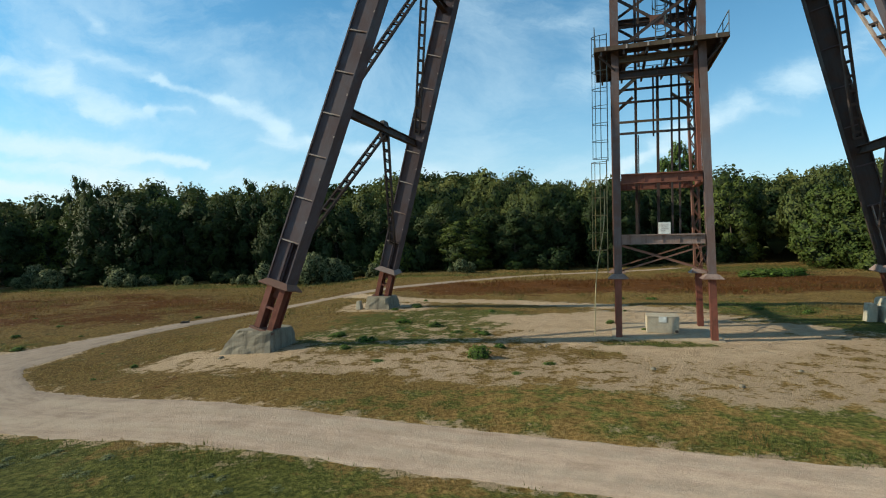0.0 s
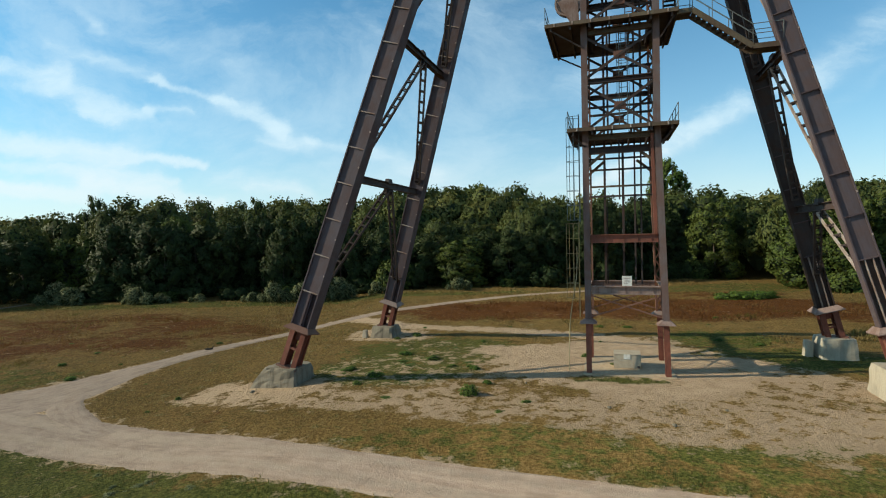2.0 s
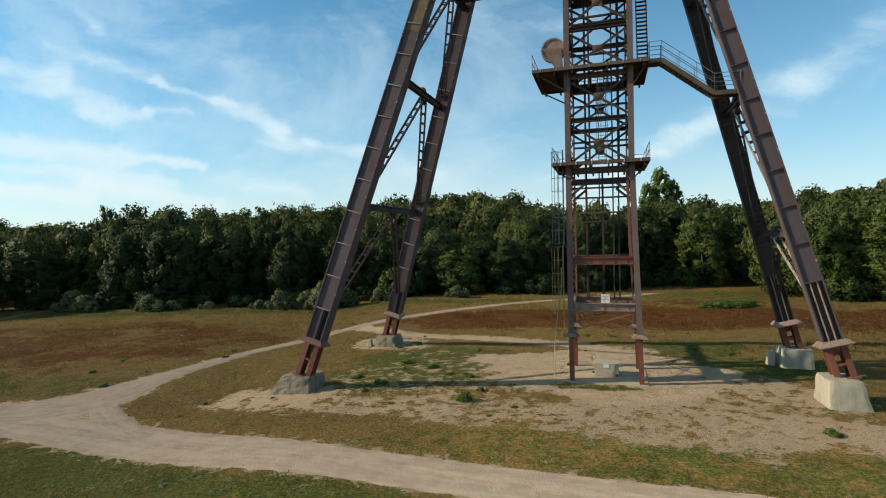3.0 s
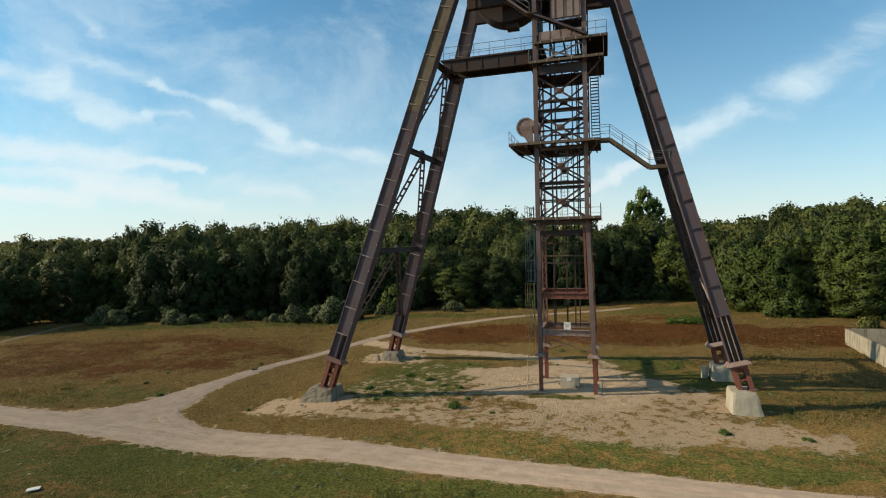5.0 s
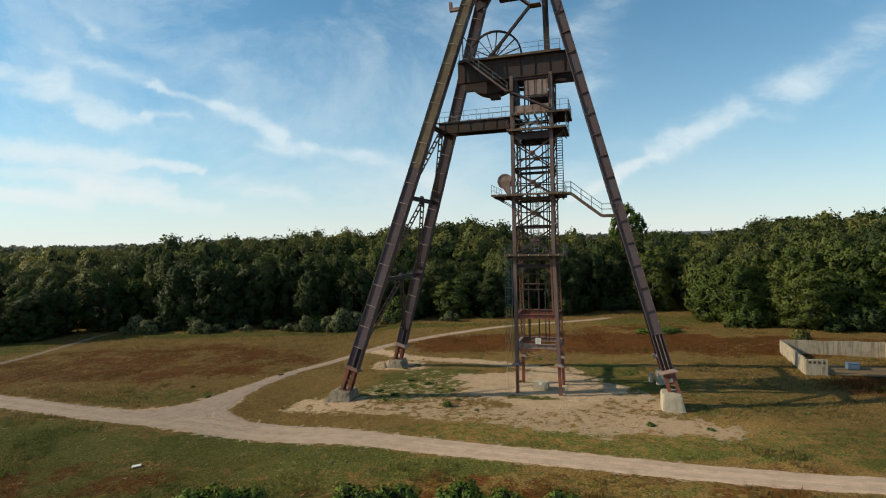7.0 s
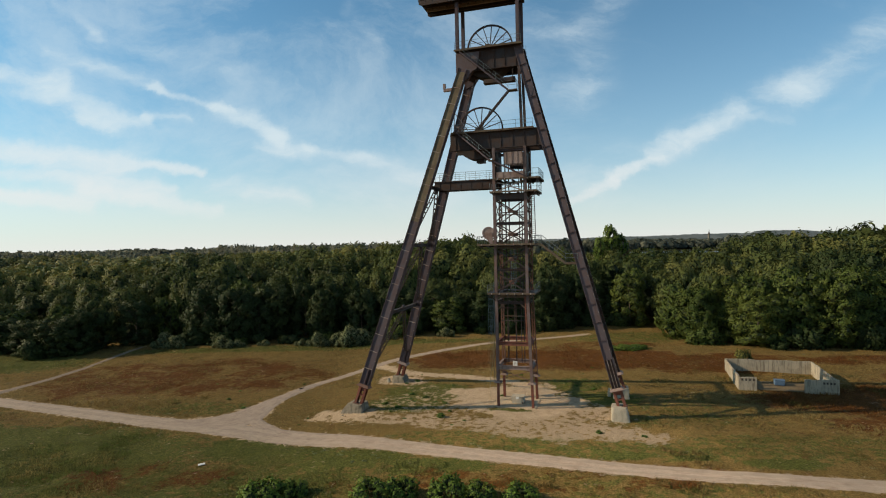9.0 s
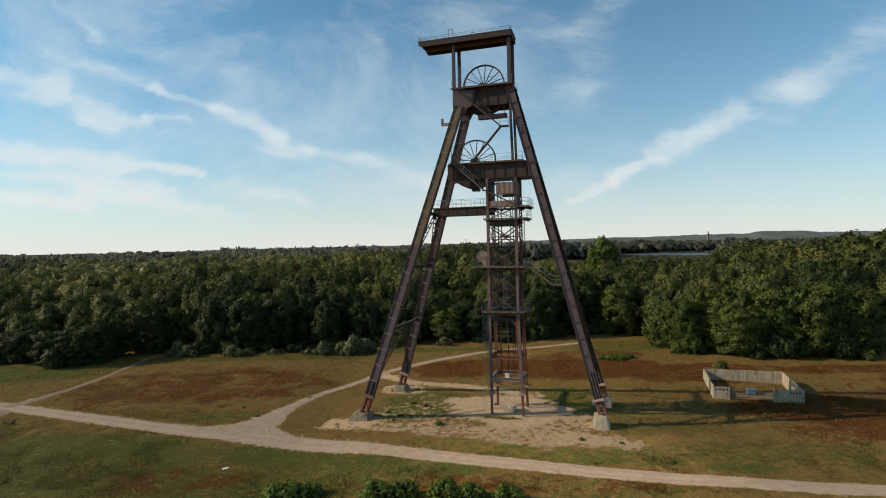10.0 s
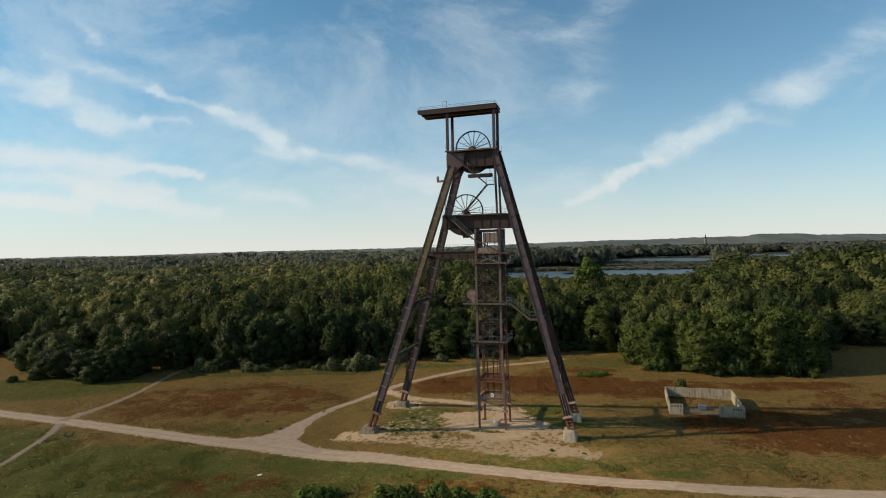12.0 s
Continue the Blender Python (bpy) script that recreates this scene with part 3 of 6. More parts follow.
def build_ground():
    xs, ys = spread(-95, 95, 0.65, 5200), spread(-4, 92, 0.65, 5200)
    gx, gy = np.meshgrid(xs, ys, indexing="ij")
    x, y = gx.ravel(), gy.ravel()
    near = step((140 - np.hypot(x, y - 40)) / 40)
    pe = path_edge(x, y)
    rough = (value_noise(x, y, 1.4, 3) - 0.5) * 0.10 + (value_noise(x, y, 5.0, 4) - 0.5) * 0.22
    rough += (value_noise(x, y, 3.2, 5) - 0.5) * 0.75 * step((-24 - x) / 10) * step((36 - y) / 8) + (value_noise(x, y, 2.6, 6) - 0.5) * 0.35 * step((7 - y) / 5)
    flat = step(pe / 1.5) * (1 - 0.7 * np.clip(bare_amount(x, y), 0, 1))
    z = terrain(x, y) + rough * near * flat - 0.04 * step((0.4 - pe) / 0.4)
    n = len(ys)
    i = (np.arange(len(xs) - 1)[:, None] * n + np.arange(n - 1)[None, :]).ravel()
    faces = np.stack([i, i + n, i + n + 1, i + 1], 1)
    bare = np.maximum(np.clip(bare_amount(x, y), 0, 2), 0.62 * step((0.5 - pe) / 0.9))
    me = raw_mesh("ground", np.stack([x, y, z], 1), faces, GROUND,
                  {"bare": bare, "red": red_amount(x, y), "green": green_amount(x, y), "paleness": paleness_amount(x, y)})
    me.shade_smooth()
    tagged(new("ground", me), "dry grass field with bare sandy patches and reddish herbs", "ground", kind="structure")


def build_path(name, pts, wid, lift, label, lanes, mat=PATH):
    """A worn track: a strip with ragged edges that follows the ground."""
    p = np.array(pts, float)
    d = np.r_[0, np.cumsum(np.hypot(*np.diff(p, axis=0).T))]
    s = np.arange(0, d[-1], 0.35)

    def smooth_curve(values):
        a = np.interp(s, d, values)
        k = np.hanning(19)
        k /= k.sum()
        return np.convolve(np.pad(a, 9, mode="edge"), k, "valid")

    cx, cy, w = smooth_curve(p[:, 0]), smooth_curve(p[:, 1]), smooth_curve(wid)
    tx, ty = np.gradient(cx), np.gradient(cy)
    ln = np.hypot(tx, ty)
    nx, ny = -ty / ln, tx / ln
    cols = np.linspace(-1, 1, 13)
    verts, lane, side_ = [], [], []
    for c in cols:
        edge = abs(c) ** 4
        wob = edge * ((value_noise(s, s * 0 + np.sign(c) * 31, 0.6, 7) - 0.5) * 0.22 + (value_noise(s, s * 0 + np.sign(c) * 17, 4.0, 8) - 0.5) * 0.45)
        o = c * (w / 2 + wob)
        x, y = cx + nx * o, cy + ny * o
        sag = -0.03 * (1 - c * c)
        z = terrain(x, y) + lift + sag - 0.10 * edge
        verts.append(np.stack([x, y, z], 1))
        side_.append(o)
        lane.append(np.full(len(s), lanes * (math.exp(-((abs(c) - 0.42) / 0.16) ** 2))))
    verts = np.stack(verts, 1).reshape(-1, 3)
    lane, side_ = np.stack(lane, 1).ravel(), np.stack(side_, 1).ravel()
    m = len(cols)
    i = (np.arange(len(s) - 1)[:, None] * m + np.arange(m - 1)[None, :]).ravel()
    me = raw_mesh(name, verts, np.stack([i, i + 1, i + m + 1, i + m], 1), mat, {"lane": lane, "side": side_, "run": np.repeat(s, len(cols)), "paleness": paleness_amount(verts[:, 0], verts[:, 1])})
    me.shade_smooth()
    me.flip_normals()
    return tagged(new(name, me), label, "path", kind="structure")


build_ground()
build_path("path_main", MAIN_PATH, MAIN_WIDTH, 0.035, "wide pale gravel track with faint wheel lanes", 0.9)
build_path("path_branch", BRANCH_PATH, BRANCH_WIDTH, 0.048, "narrow pale dirt path curving past the headframe", 0.0)
build_path("path_bend", BEND_PATH, BEND_WIDTH, 0.042, "rounded pale gravel corner where the paths meet", 0.0)
build_path("path_wood", LEFT_PATH, LEFT_WIDTH, 0.044, "narrow dirt path leading into the wood", 0.0, PATH_DIRT)
build_path("path_low", LOW_PATH, LOW_WIDTH, 0.040, "worn dirt footpath through green grass", 0.0, PATH_DIRT)

# ---- headframe ----
head = thing("headframe", YARD, "tall rusty mine headframe, four leaning box legs, two spoked wheels", "headframe")
LEGS = {"front_left": ((-18.05, -7.7, 1.15), (-6.1, -0.9, 41.6)), "back_left": ((-18.2, 6.0, 1.05), (-5.75, 2.1, 41.6)),
        "front_right": ((12.0, -3.75, 1.45), (0.78, -0.80, 43.8)), "back_right": ((12.1, 4.6, 1.3), (0.86, 2.0, 43.8))}
LEG_IN = {"left": 0.11, "right": 0.11}
RIB_OUT = {"left": 0.0, "right": 0.02}
FOOT_DROP = {"front_left": 0.42, "back_left": 0.3, "front_right": 0.1, "back_right": 0.1}
LEG_WIDE = {"left": 1.12, "right": 0.97}
LEG_DEEP = {"left": 0.90, "right": 0.50}


def leg_at(key, z):
    a, b = (Vector(q) for q in LEGS[key])
    return a + (b - a) * ((z - a.z) / (b.z - a.z))


def extrude(bm, outline, z0, z1, m=None):
    """A section drawn out along z, closed at both ends."""
    m = m or Matrix()
    rows = [[bm.verts.new(m @ Vector((x, y, z))) for x, y in outline] for z in (z0, z1)]
    n = len(outline)
    for i in range(n):
        j = (i + 1) % n
        bm.faces.new((rows[0][i], rows[0][j], rows[1][j], rows[1][i]))
    bm.faces.new(rows[0][::-1])
    bm.faces.new(rows[1])


def rib_mesh(inset, wide, deep, out, mat):
    """A stiffener across the plate of a leg, with a lip; out is how far it stands proud of the flanges."""
    bm = bmesh.new()
    y0, y1 = -deep / 2 - out + 0.02, -(deep / 2 - inset)
    box(bm, (0, (y0 + y1) / 2, 0), (wide - 0.11, y1 - y0, 0.035))
    box(bm, (0, y0 + 0.012, -0.015), (wide - 0.11, 0.03, 0.06))
    return finish("rib", bm, mat)


def bolt_mesh():
    """Small splice plates on the flange edges."""
    bm = bmesh.new()
    box(bm, (0, 0, 0), (0.06, 0.03, 0.10))
    return finish("splice_plate", bm, STEEL_EDGE)


RIBS = {key: rib_mesh(inset, LEG_WIDE[key], LEG_DEEP[key], RIB_OUT[key], STEEL_EDGE if key == "left" else STEEL) for key, inset in LEG_IN.items()}
BOLT = bolt_mesh()


def build_leg(key):
    a, b = LEGS[key]
    m, ln = along(a, b)
    k = ln / (b[2] - a[2])
    low, mid = 1.75 * k, (5.0 if key.endswith("right") else 3.75) * k
    bm = bmesh.new()
    flank = key.split("_")[1]
    deep = LEG_DEEP[flank]
    w, d, i = LEG_WIDE[flank] / 2, deep / 2, deep / 2 - LEG_IN[flank]
    i_web = i
    for z0, z1, web in ((low, mid, min(i, 0.06)), (mid, ln, i)):
        half = [(-w, -d), (-w + 0.07, -d), (-w + 0.07, -d + 0.03), (-w + 0.05, -d + 0.03), (-w + 0.05, -web),
                (w - 0.05, -web), (w - 0.05, -d + 0.03), (w - 0.07, -d + 0.03), (w - 0.07, -d), (w, -d)]
        extrude(bm, half + [(-x, -y) for x, y in half], z0, z1)
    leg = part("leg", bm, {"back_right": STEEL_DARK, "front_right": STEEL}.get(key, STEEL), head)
    leg.matrix_basis = m
    if key == "front_left":
        bm = bmesh.new()
        box(bm, (0, -i_web - 0.006, ln * 0.76), (LEG_WIDE[flank] - 0.12, 0.012, ln * 0.46))
        part("upper_web", bm, STEEL_LICHEN, leg, "upper web plate yellowed by lichen")
    z = mid
    while z < ln - 0.6:
        r = part("rib", RIBS[flank], None, leg)
        r.location = (0, 0, z)
        p = part("splice_plate", BOLT, None, leg)
        p.location = (LEG_WIDE[flank] / 2 - 0.03, -deep / 2 - 0.01, z + 1.05)
        z += 2.13
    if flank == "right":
        # Dark plates stand in for the shade inside the open lower section.
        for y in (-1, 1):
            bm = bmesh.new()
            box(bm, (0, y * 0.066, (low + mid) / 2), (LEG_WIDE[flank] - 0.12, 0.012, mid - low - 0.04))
            part("lower_web", bm, STEEL_DARK, leg, "lower web plate coloured dark for its shaded recess")
    if flank == "left":
        bm = bmesh.new()
        box(bm, (-0.17, -i_web + 0.02, (low + mid) / 2), (LEG_WIDE[flank] - 0.44, 0.03, mid - low - 0.04))
        part("lower_web", bm, STEEL, leg)
    for x in ((-0.17, 0.17) if flank == "right" else (0.06,)):
        bm = bmesh.new()
        box(bm, (x, 0, (low + mid) / 2), (0.05, deep - 0.06, mid - low - 0.05))
        part("inner_rib", bm, STEEL_EDGE if flank == "right" else STEEL, leg)
    drop = FOOT_DROP[key]
    for s in (-1, 1):
        bm = bmesh.new()
        box(bm, (s * 0.36, -0.3, (low - drop) / 2), (0.30, 0.04, low + drop + 0.1))
        box(bm, (s * 0.36, 0.3, (low - drop) / 2), (0.30, 0.04, low + drop + 0.1))
        box(bm, (s * 0.36, 0, (low - drop) / 2), (0.05, 0.60, low + drop + 0.1))
        part("base_column", bm, STEEL_RED, leg, "red-brown primed steel base column")
    bm = bmesh.new()
    box(bm, (0, 0, low * 0.80), (0.46, 0.05, low * 0.36))
    box(bm, (0, -0.27, low * 0.36), (0.46, 0.05, 0.12))
    box(bm, (0, 0.27, low * 0.36), (0.46, 0.05, 0.12))
    part("tie_plate", bm, STEEL_RED, leg)
    bm = bmesh.new()
    box(bm, (0, 0, -drop), (1.25, 1.0, 0.10))
    part("foot_plate", bm, STEEL_RUST, leg)
    bm = bmesh.new()
    lo = [(x * 0.80, y * 0.70, low - 0.10) for x, y in ((-1, -1), (1, -1), (1, 1), (-1, 1))]
    hi = [(x * 0.54, y * 0.42, low + 0.16) for x, y in ((-1, -1), (1, -1), (1, 1), (-1, 1))]
    vs = [bm.verts.new(q) for q in lo + hi]
    ws = [bm.verts.new((q[0] * 0.98, q[1] * 0.98, q[2] - 0.05)) for q in lo + hi]
    for i in range(4):
        j = (i + 1) % 4
        bm.faces.new((vs[i], vs[j], vs[j + 4], vs[i + 4]))
        bm.faces.new((ws[j], ws[i], ws[i + 4], ws[j + 4]))
        bm.faces.new((vs[j], vs[i], ws[i], ws[j]))
    part("collar", bm, STEEL_RUST if key == "front_left" else STEEL_PINK, leg, "flared rusty sheet collar" if key == "front_left" else "flared faded sheet collar")
    return leg


for key in LEGS:
    build_leg(key)


def batten_mesh(w):
    bm = bmesh.new()
    for y in (-0.09, 0.09):
        box(bm, (0, y, 0), (w, 0.025, 0.11))
    return finish("batten", bm, STEEL_DARK)


BATTEN = batten_mesh(0.36)


def lattice(name, a, b, parent, hint, w=0.36, gap=0.72, mat=None):
    """A lattice bar: two channels with battens between them."""
    m, ln = along(a, b, hint)
    bm = bmesh.new()
    o, q = w / 2 + 0.03, w / 2 - 0.05
    outer = [(-o, 0), (o, 0), (o, ln), (-o, ln)]
    inner = [(-q, 0.12), (q, 0.12), (q, ln - 0.12), (-q, ln - 0.12)]
    vs = [[bm.verts.new((x, y, z)) for x, z in ring_pts] for y in (-0.10, 0.10) for ring_pts in (outer, inner)]
    for i in range(4):
        j = (i + 1) % 4
        bm.faces.new((vs[0][i], vs[0][j], vs[1][j], vs[1][i]))
        bm.faces.new((vs[3][i], vs[3][j], vs[2][j], vs[2][i]))
        bm.faces.new((vs[2][i], vs[2][j], vs[0][j], vs[0][i]))
        bm.faces.new((vs[1][i], vs[1][j], vs[3][j], vs[3][i]))
    ob = part(name, bm, mat or STEEL_DARK, parent)
    ob.matrix_basis = m
    n = max(2, int(ln / gap))
    for i in range(n):
        q = part("batten", BATTEN, None, ob)
        q.location = (0, 0, (i + 0.5) * ln / n)
        q.scale = (w / 0.36, 1, 1)
    return ob


def brace_pair(front, back, levels, first, front_mat=None):
    """Cross beams between two legs, with an inverted V of lattice bars under each."""
    below = first
    for z in levels:
        a, b = leg_at(front, z), leg_at(back, z)
        bm = bmesh.new()
        ibar(bm, a + Vector((0, 0.2, 0)), b - Vector((0, 0.2, 0)), 0.34, 0.42, 0.04, (0, 0, 1))
        part("cross_beam", bm, STEEL_DARK, head)
        mid = (a + b) / 2
        bm = bmesh.new()
        box(bm, mid + Vector((0, 0, 0.28)), (0.34, 0.75, 0.34), None, 0.7)
        box(bm, mid + Vector((0, 0, -0.35)), (0.06, 1.0, 0.5))
        part("gusset", bm, STEEL_DARK, head)
        for key, s in ((front, 1), (back, -1)):
            foot = leg_at(key, below) + Vector((0, 0.35 * s, 0))
            lattice("brace", foot, mid + Vector((0, -0.18 * s, -0.3)), head, (0, 1, 0.1), mat=front_mat if key == front else None)
        below = z + 0.6


brace_pair("front_left", "back_left", (11.4, 19.7, 27.0), 4.6)
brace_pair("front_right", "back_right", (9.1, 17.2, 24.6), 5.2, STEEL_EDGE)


def girder(name, a, b, depth, width, parent, mat, ribs=0, hint=(0, 0, 1)):
    """A plate girder with flanges and stiffeners."""
    m, ln = along(a, b, hint)
    bm = bmesh.new()
    box(bm, (0, 0, ln / 2), (0.04, depth, ln), m)
    for s in (-1, 1):
        box(bm, (0, s * (depth / 2 - 0.02), ln / 2), (width, 0.05, ln), m)
    ob = part(name, bm, mat, parent)
    for i in range(ribs):
        bm = bmesh.new()
        z = ln * (i + 0.5) / ribs
        box(bm, (0, 0, z), (width * 0.42, depth - 0.1, 0.03), m)
        part("stiffener", bm, mat, ob)
    return ob


def railing(runs, parent, posts_gap=1.5, h=1.05, name="railing"):
    """Hand rail, knee rail and posts along a run of points."""
    bm = bmesh.new()
    for a, b in zip(runs, runs[1:]):
        a, b = Vector(a), Vector(b)
        n = max(1, round((b - a).length / posts_gap))
        for i in range(n + 1):
            p = a.lerp(b, i / n)
            bar(bm, p, p + Vector((0, 0, h)), 0.036, 0.036)
        for z in (0.5 * h, h):
            bar(bm, a + Vector((0, 0, z)), b + Vector((0, 0, z)), 0.032, 0.032, (0, 0, 1))
    return part(name, bm, RAIL, parent)


def stair(a, b, width, parent, treads, name="stair", rails=1):
    """A steep steel stair: two stringers, treads and hand rails; width along v."""
    a, b = Vector(a), Vector(b)
    bm = bmesh.new()
    for s in (0, width):
        o = Vector((0, s, 0))
        bar(bm, a + o, b + o, 0.05, 0.16, (0, 0, 1))
    ob = part(name, bm, STEEL, parent)
    bm = bmesh.new()
    box(bm, (0, 0, 0), (0.24, width - 0.04, 0.03))
    tread = finish("tread", bm, STEEL_DARK)
    for i in range(treads):
        t = part("tread", tread, None, ob)
        t.location = a.lerp(b, (i + 0.5) / treads) + Vector((0, width / 2, 0))
    for s in (0, width)[:rails]:
        o = Vector((0, s, 0))
        railing([a + o, b + o], ob, 2.2, 0.9)
    return ob


VF, VB = -0.9, 2.1
# upper girders and deck
for v in (VF, VB):
    girder("upper_girder", (-6.95, v, 42.6), (1.25, v, 42.6), 2.6, 0.42, head, STEEL_DARK, 6)
    girder("middle_girder", (-7.9, v - 0.25, 32.5), (3.6, v - 0.25 if v < 0 else v, 32.5), 2.15, 0.44, head, STEEL_DARK, 8)
for z, u0, u1, name in ((43.98, -7.1, 1.35, "upper_deck"), (33.66, -7.7, 2.6, "middle_deck")):
    for v0, v1 in ((VF - 0.75, VF + 0.95), (VB - 0.95, VB + 0.75)):
        bm = bmesh.new()
        box(bm, ((u0 + u1) / 2, (v0 + v1) / 2, z), (u1 - u0, v1 - v0, 0.10))
        box(bm, ((u0 + u1) / 2, v0 + 0.03, z - 0.08), (u1 - u0, 0.05, 0.18))
        part(name, bm, STEEL_MOSS, head)
for u in (-6.8, 0.95):
    bm = bmesh.new()
    box(bm, (u, (VF + VB) / 2, 42.5), (0.35, VB - VF - 0.1, 2.0))
    part("end_beam", bm, STEEL_DARK, head)
# knees where the left legs meet the upper girder
for v in (VF, VB):
    bm = bmesh.new()
    pts = [(-6.95, 41.3), (-6.95, 43.6), (-3.9, 43.6), (-4.3, 41.5), (-4.95, 41.2), (-5.45, 40.4), (-6.4, 40.0)]
    for s in (-0.34, 0.34):
        vs = [bm.verts.new((x, v + s, z)) for x, z in pts]
        bm.faces.new(vs if s < 0 else vs[::-1])
    bm.verts.ensure_lookup_table()
    n = len(pts)
    for i in range(n):
        j = (i + 1) % n
        bm.faces.new((bm.verts[j], bm.verts[i], bm.verts[i + n], bm.verts[j + n]))
    part("knee_plate", bm, STEEL, head)
# head posts, canopy
for u in (-6.8, 0.85):
    for v in (VF, VB):
        lattice("head_post", (u, v, 44.0), (u, v, 50.2), head, (0, 1, 0), 0.40, 1.1, STEEL)
        bm = bmesh.new()
        for s in (-1, 1):
            box(bm, (u, v + s * 0.12, 47.05), (0.34, 0.03, 6.0))
        part("post_plate", bm, STEEL, head)
canopy_v0, canopy_v1 = -1.4, 2.2


def canopy_side(v):
    bm = bmesh.new()
    pts = [(-11.7, 50.9), (1.3, 50.9), (1.3, 50.25), (-6.6, 50.25), (-11.3, 50.25), (-11.65, 50.45)]
    for s in (-0.05, 0.05):
        vs = [bm.verts.new((x, v + s, z)) for x, z in pts]
        bm.faces.new(vs if s > 0 else vs[::-1])
    bm.verts.ensure_lookup_table()
    for i in range(6):
        j = (i + 1) % 6
        bm.faces.new((bm.verts[i], bm.verts[j], bm.verts[j + 6], bm.verts[i + 6]))
    return bm


bm = bmesh.new()
box(bm, (-5.2, 0.4, 50.97), (13.1, 3.75, 0.12))
canopy = part("canopy", bm, STEEL_DARK, head, "long flat steel runway roof overhanging the wheels")
for v in (canopy_v0, canopy_v1):
    part("side_beam", canopy_side(v), STEEL_DARK, canopy)
for v in (-0.6, 0.4, 1.4):
    bm = bmesh.new()
    ibar(bm, (-11.2, v, 50.35), (1.1, v, 50.35), 0.26, 0.4, 0.03, (0, 0, 1))
    part("runway_beam", bm, STEEL_PINK if v == 0.4 else STEEL_DARK, canopy)
bm = bmesh.new()
for i in range(14):
    box(bm, (-11.3 + i * 0.96, 0.4, 50.65), (0.14, 3.5, 0.5))
part("purlin", bm, STEEL_DARK, canopy)
bm = bmesh.new()
for i in range(13):
    for v in (canopy_v0 - 0.07, canopy_v1 + 0.07):
        box(bm, (-10.8 + i * 0.97, v * 0.985 + 0.006, 50.55), (0.05, 0.05, 0.60))
part("side_stiffener", bm, STEEL, canopy)
railing([(-11.6, -1.4, 51.0), (1.2, -1.4, 51.0), (1.2, 2.2, 51.0), (-11.6, 2.2, 51.0), (-11.6, -1.4, 51.0)], canopy, 2.4, 0.5)
bm = bmesh.new()
for u in (-7.3, -6.7):
    bar(bm, (u, -1.4, 50.9), (u, -1.4, 52.1), 0.06, 0.06)
bar(bm, (-7.3, -1.4, 52.1), (-6.7, -1.4, 52.1), 0.06, 0.06, (0, 0, 1))
part("ladder_hoop", bm, STEEL_EDGE, canopy)
# a small bracket arm on the front left leg
bm = bmesh.new()
box(bm, (-7.7, -0.9, 39.3), (2.0, 0.35, 0.35))
box(bm, (-8.6, -0.9, 39.75), (0.3, 0.35, 0.7))
part("bracket_arm", bm, STEEL_PINK, head)


def ring(bm, r0, r1, y0, y1, n=48, a0=0.0, a1=6.28319):
    closed = a1 - a0 > 6.28
    rows = []
    for i in range(n + (0 if closed else 1)):
        a = a0 + (a1 - a0) * i / n
        c, s = math.cos(a), math.sin(a)
        rows.append([bm.verts.new((r * c, y, r * s)) for r, y in ((r0, y0), (r1, y0), (r1, y1), (r0, y1))])
    for i in range(n):
        p, q = rows[i], rows[(i + 1) % len(rows)]
        for k in range(4):
            j = (k + 1) % 4
            bm.faces.new((p[k], p[j], q[j], q[k]))
    if not closed:
        bm.faces.new(rows[0])
        bm.faces.new(rows[-1][::-1])


def wheel(u, v, z, r):
    """A sheave: grooved rim, hub, spokes and an axle on two bearings."""
    bm = bmesh.new()
    ring(bm, r - 0.17, r, -0.13, -0.05)
    ring(bm, r - 0.17, r, 0.05, 0.13)
    ring(bm, r - 0.17, r - 0.09, -0.08, 0.08)
    w = part("winding_wheel", bm, STEEL_DARK, head, "large spoked steel winding wheel")
    w.location = (u, v, z)
    bm = bmesh.new()
    ring(bm, 0.08, 0.42, -0.24, 0.24, 20)
    part("hub", bm, STEEL_DARK, w)
    bm = bmesh.new()
    tube(bm, (0, -1.35, 0), (0, 1.35, 0), 0.13, 12)
    part("axle", bm, STEEL_DARK, w)
    bm = bmesh.new()
    bar(bm, (0, 0, 0.4), (0, 0, r - 0.14), 0.09, 0.14)
    spoke = finish("spoke", bm, STEEL_DARK)
    for i in range(16):
        s = part("spoke", spoke, None, w)
        s.rotation_euler = (0, i * math.pi / 8 + 0.1, 0)
    for s in (-1, 1):
        bm = bmesh.new()
        box(bm, (0, s * 1.2, -0.12), (0.9, 0.36, 0.42), None, 0.7)
        part("bearing", bm, STEEL_MOSS, w)


wheel(-2.95, 0.6, 44.45, 2.95)
wheel(-4.35, 0.6, 34.25, 2.90)


def casing(u, z, r, half):
    """Curved sheet trough under a wheel, with side plates."""
    bm = bmesh.new()
    ring(bm, r - 0.05, r, -half, half, 28, math.pi * 1.02, math.pi * 1.98)
    for s in (-half, half):
        c = bm.verts.new((0, s, 0))
        rim = [bm.verts.new((r * math.cos(math.pi * (1.02 + 0.96 * i / 28)), s, r * math.sin(math.pi * (1.02 + 0.96 * i / 28)))) for i in range(29)]
        for i in range(28):
            bm.faces.new((c, rim[i], rim[i + 1]) if s < 0 else (c, rim[i + 1], rim[i]))
    ob = part("wheel_casing", bm, STEEL_DARK, head, "dark curved sheet casing under a wheel")
    ob.location = (u, 0.6, z)


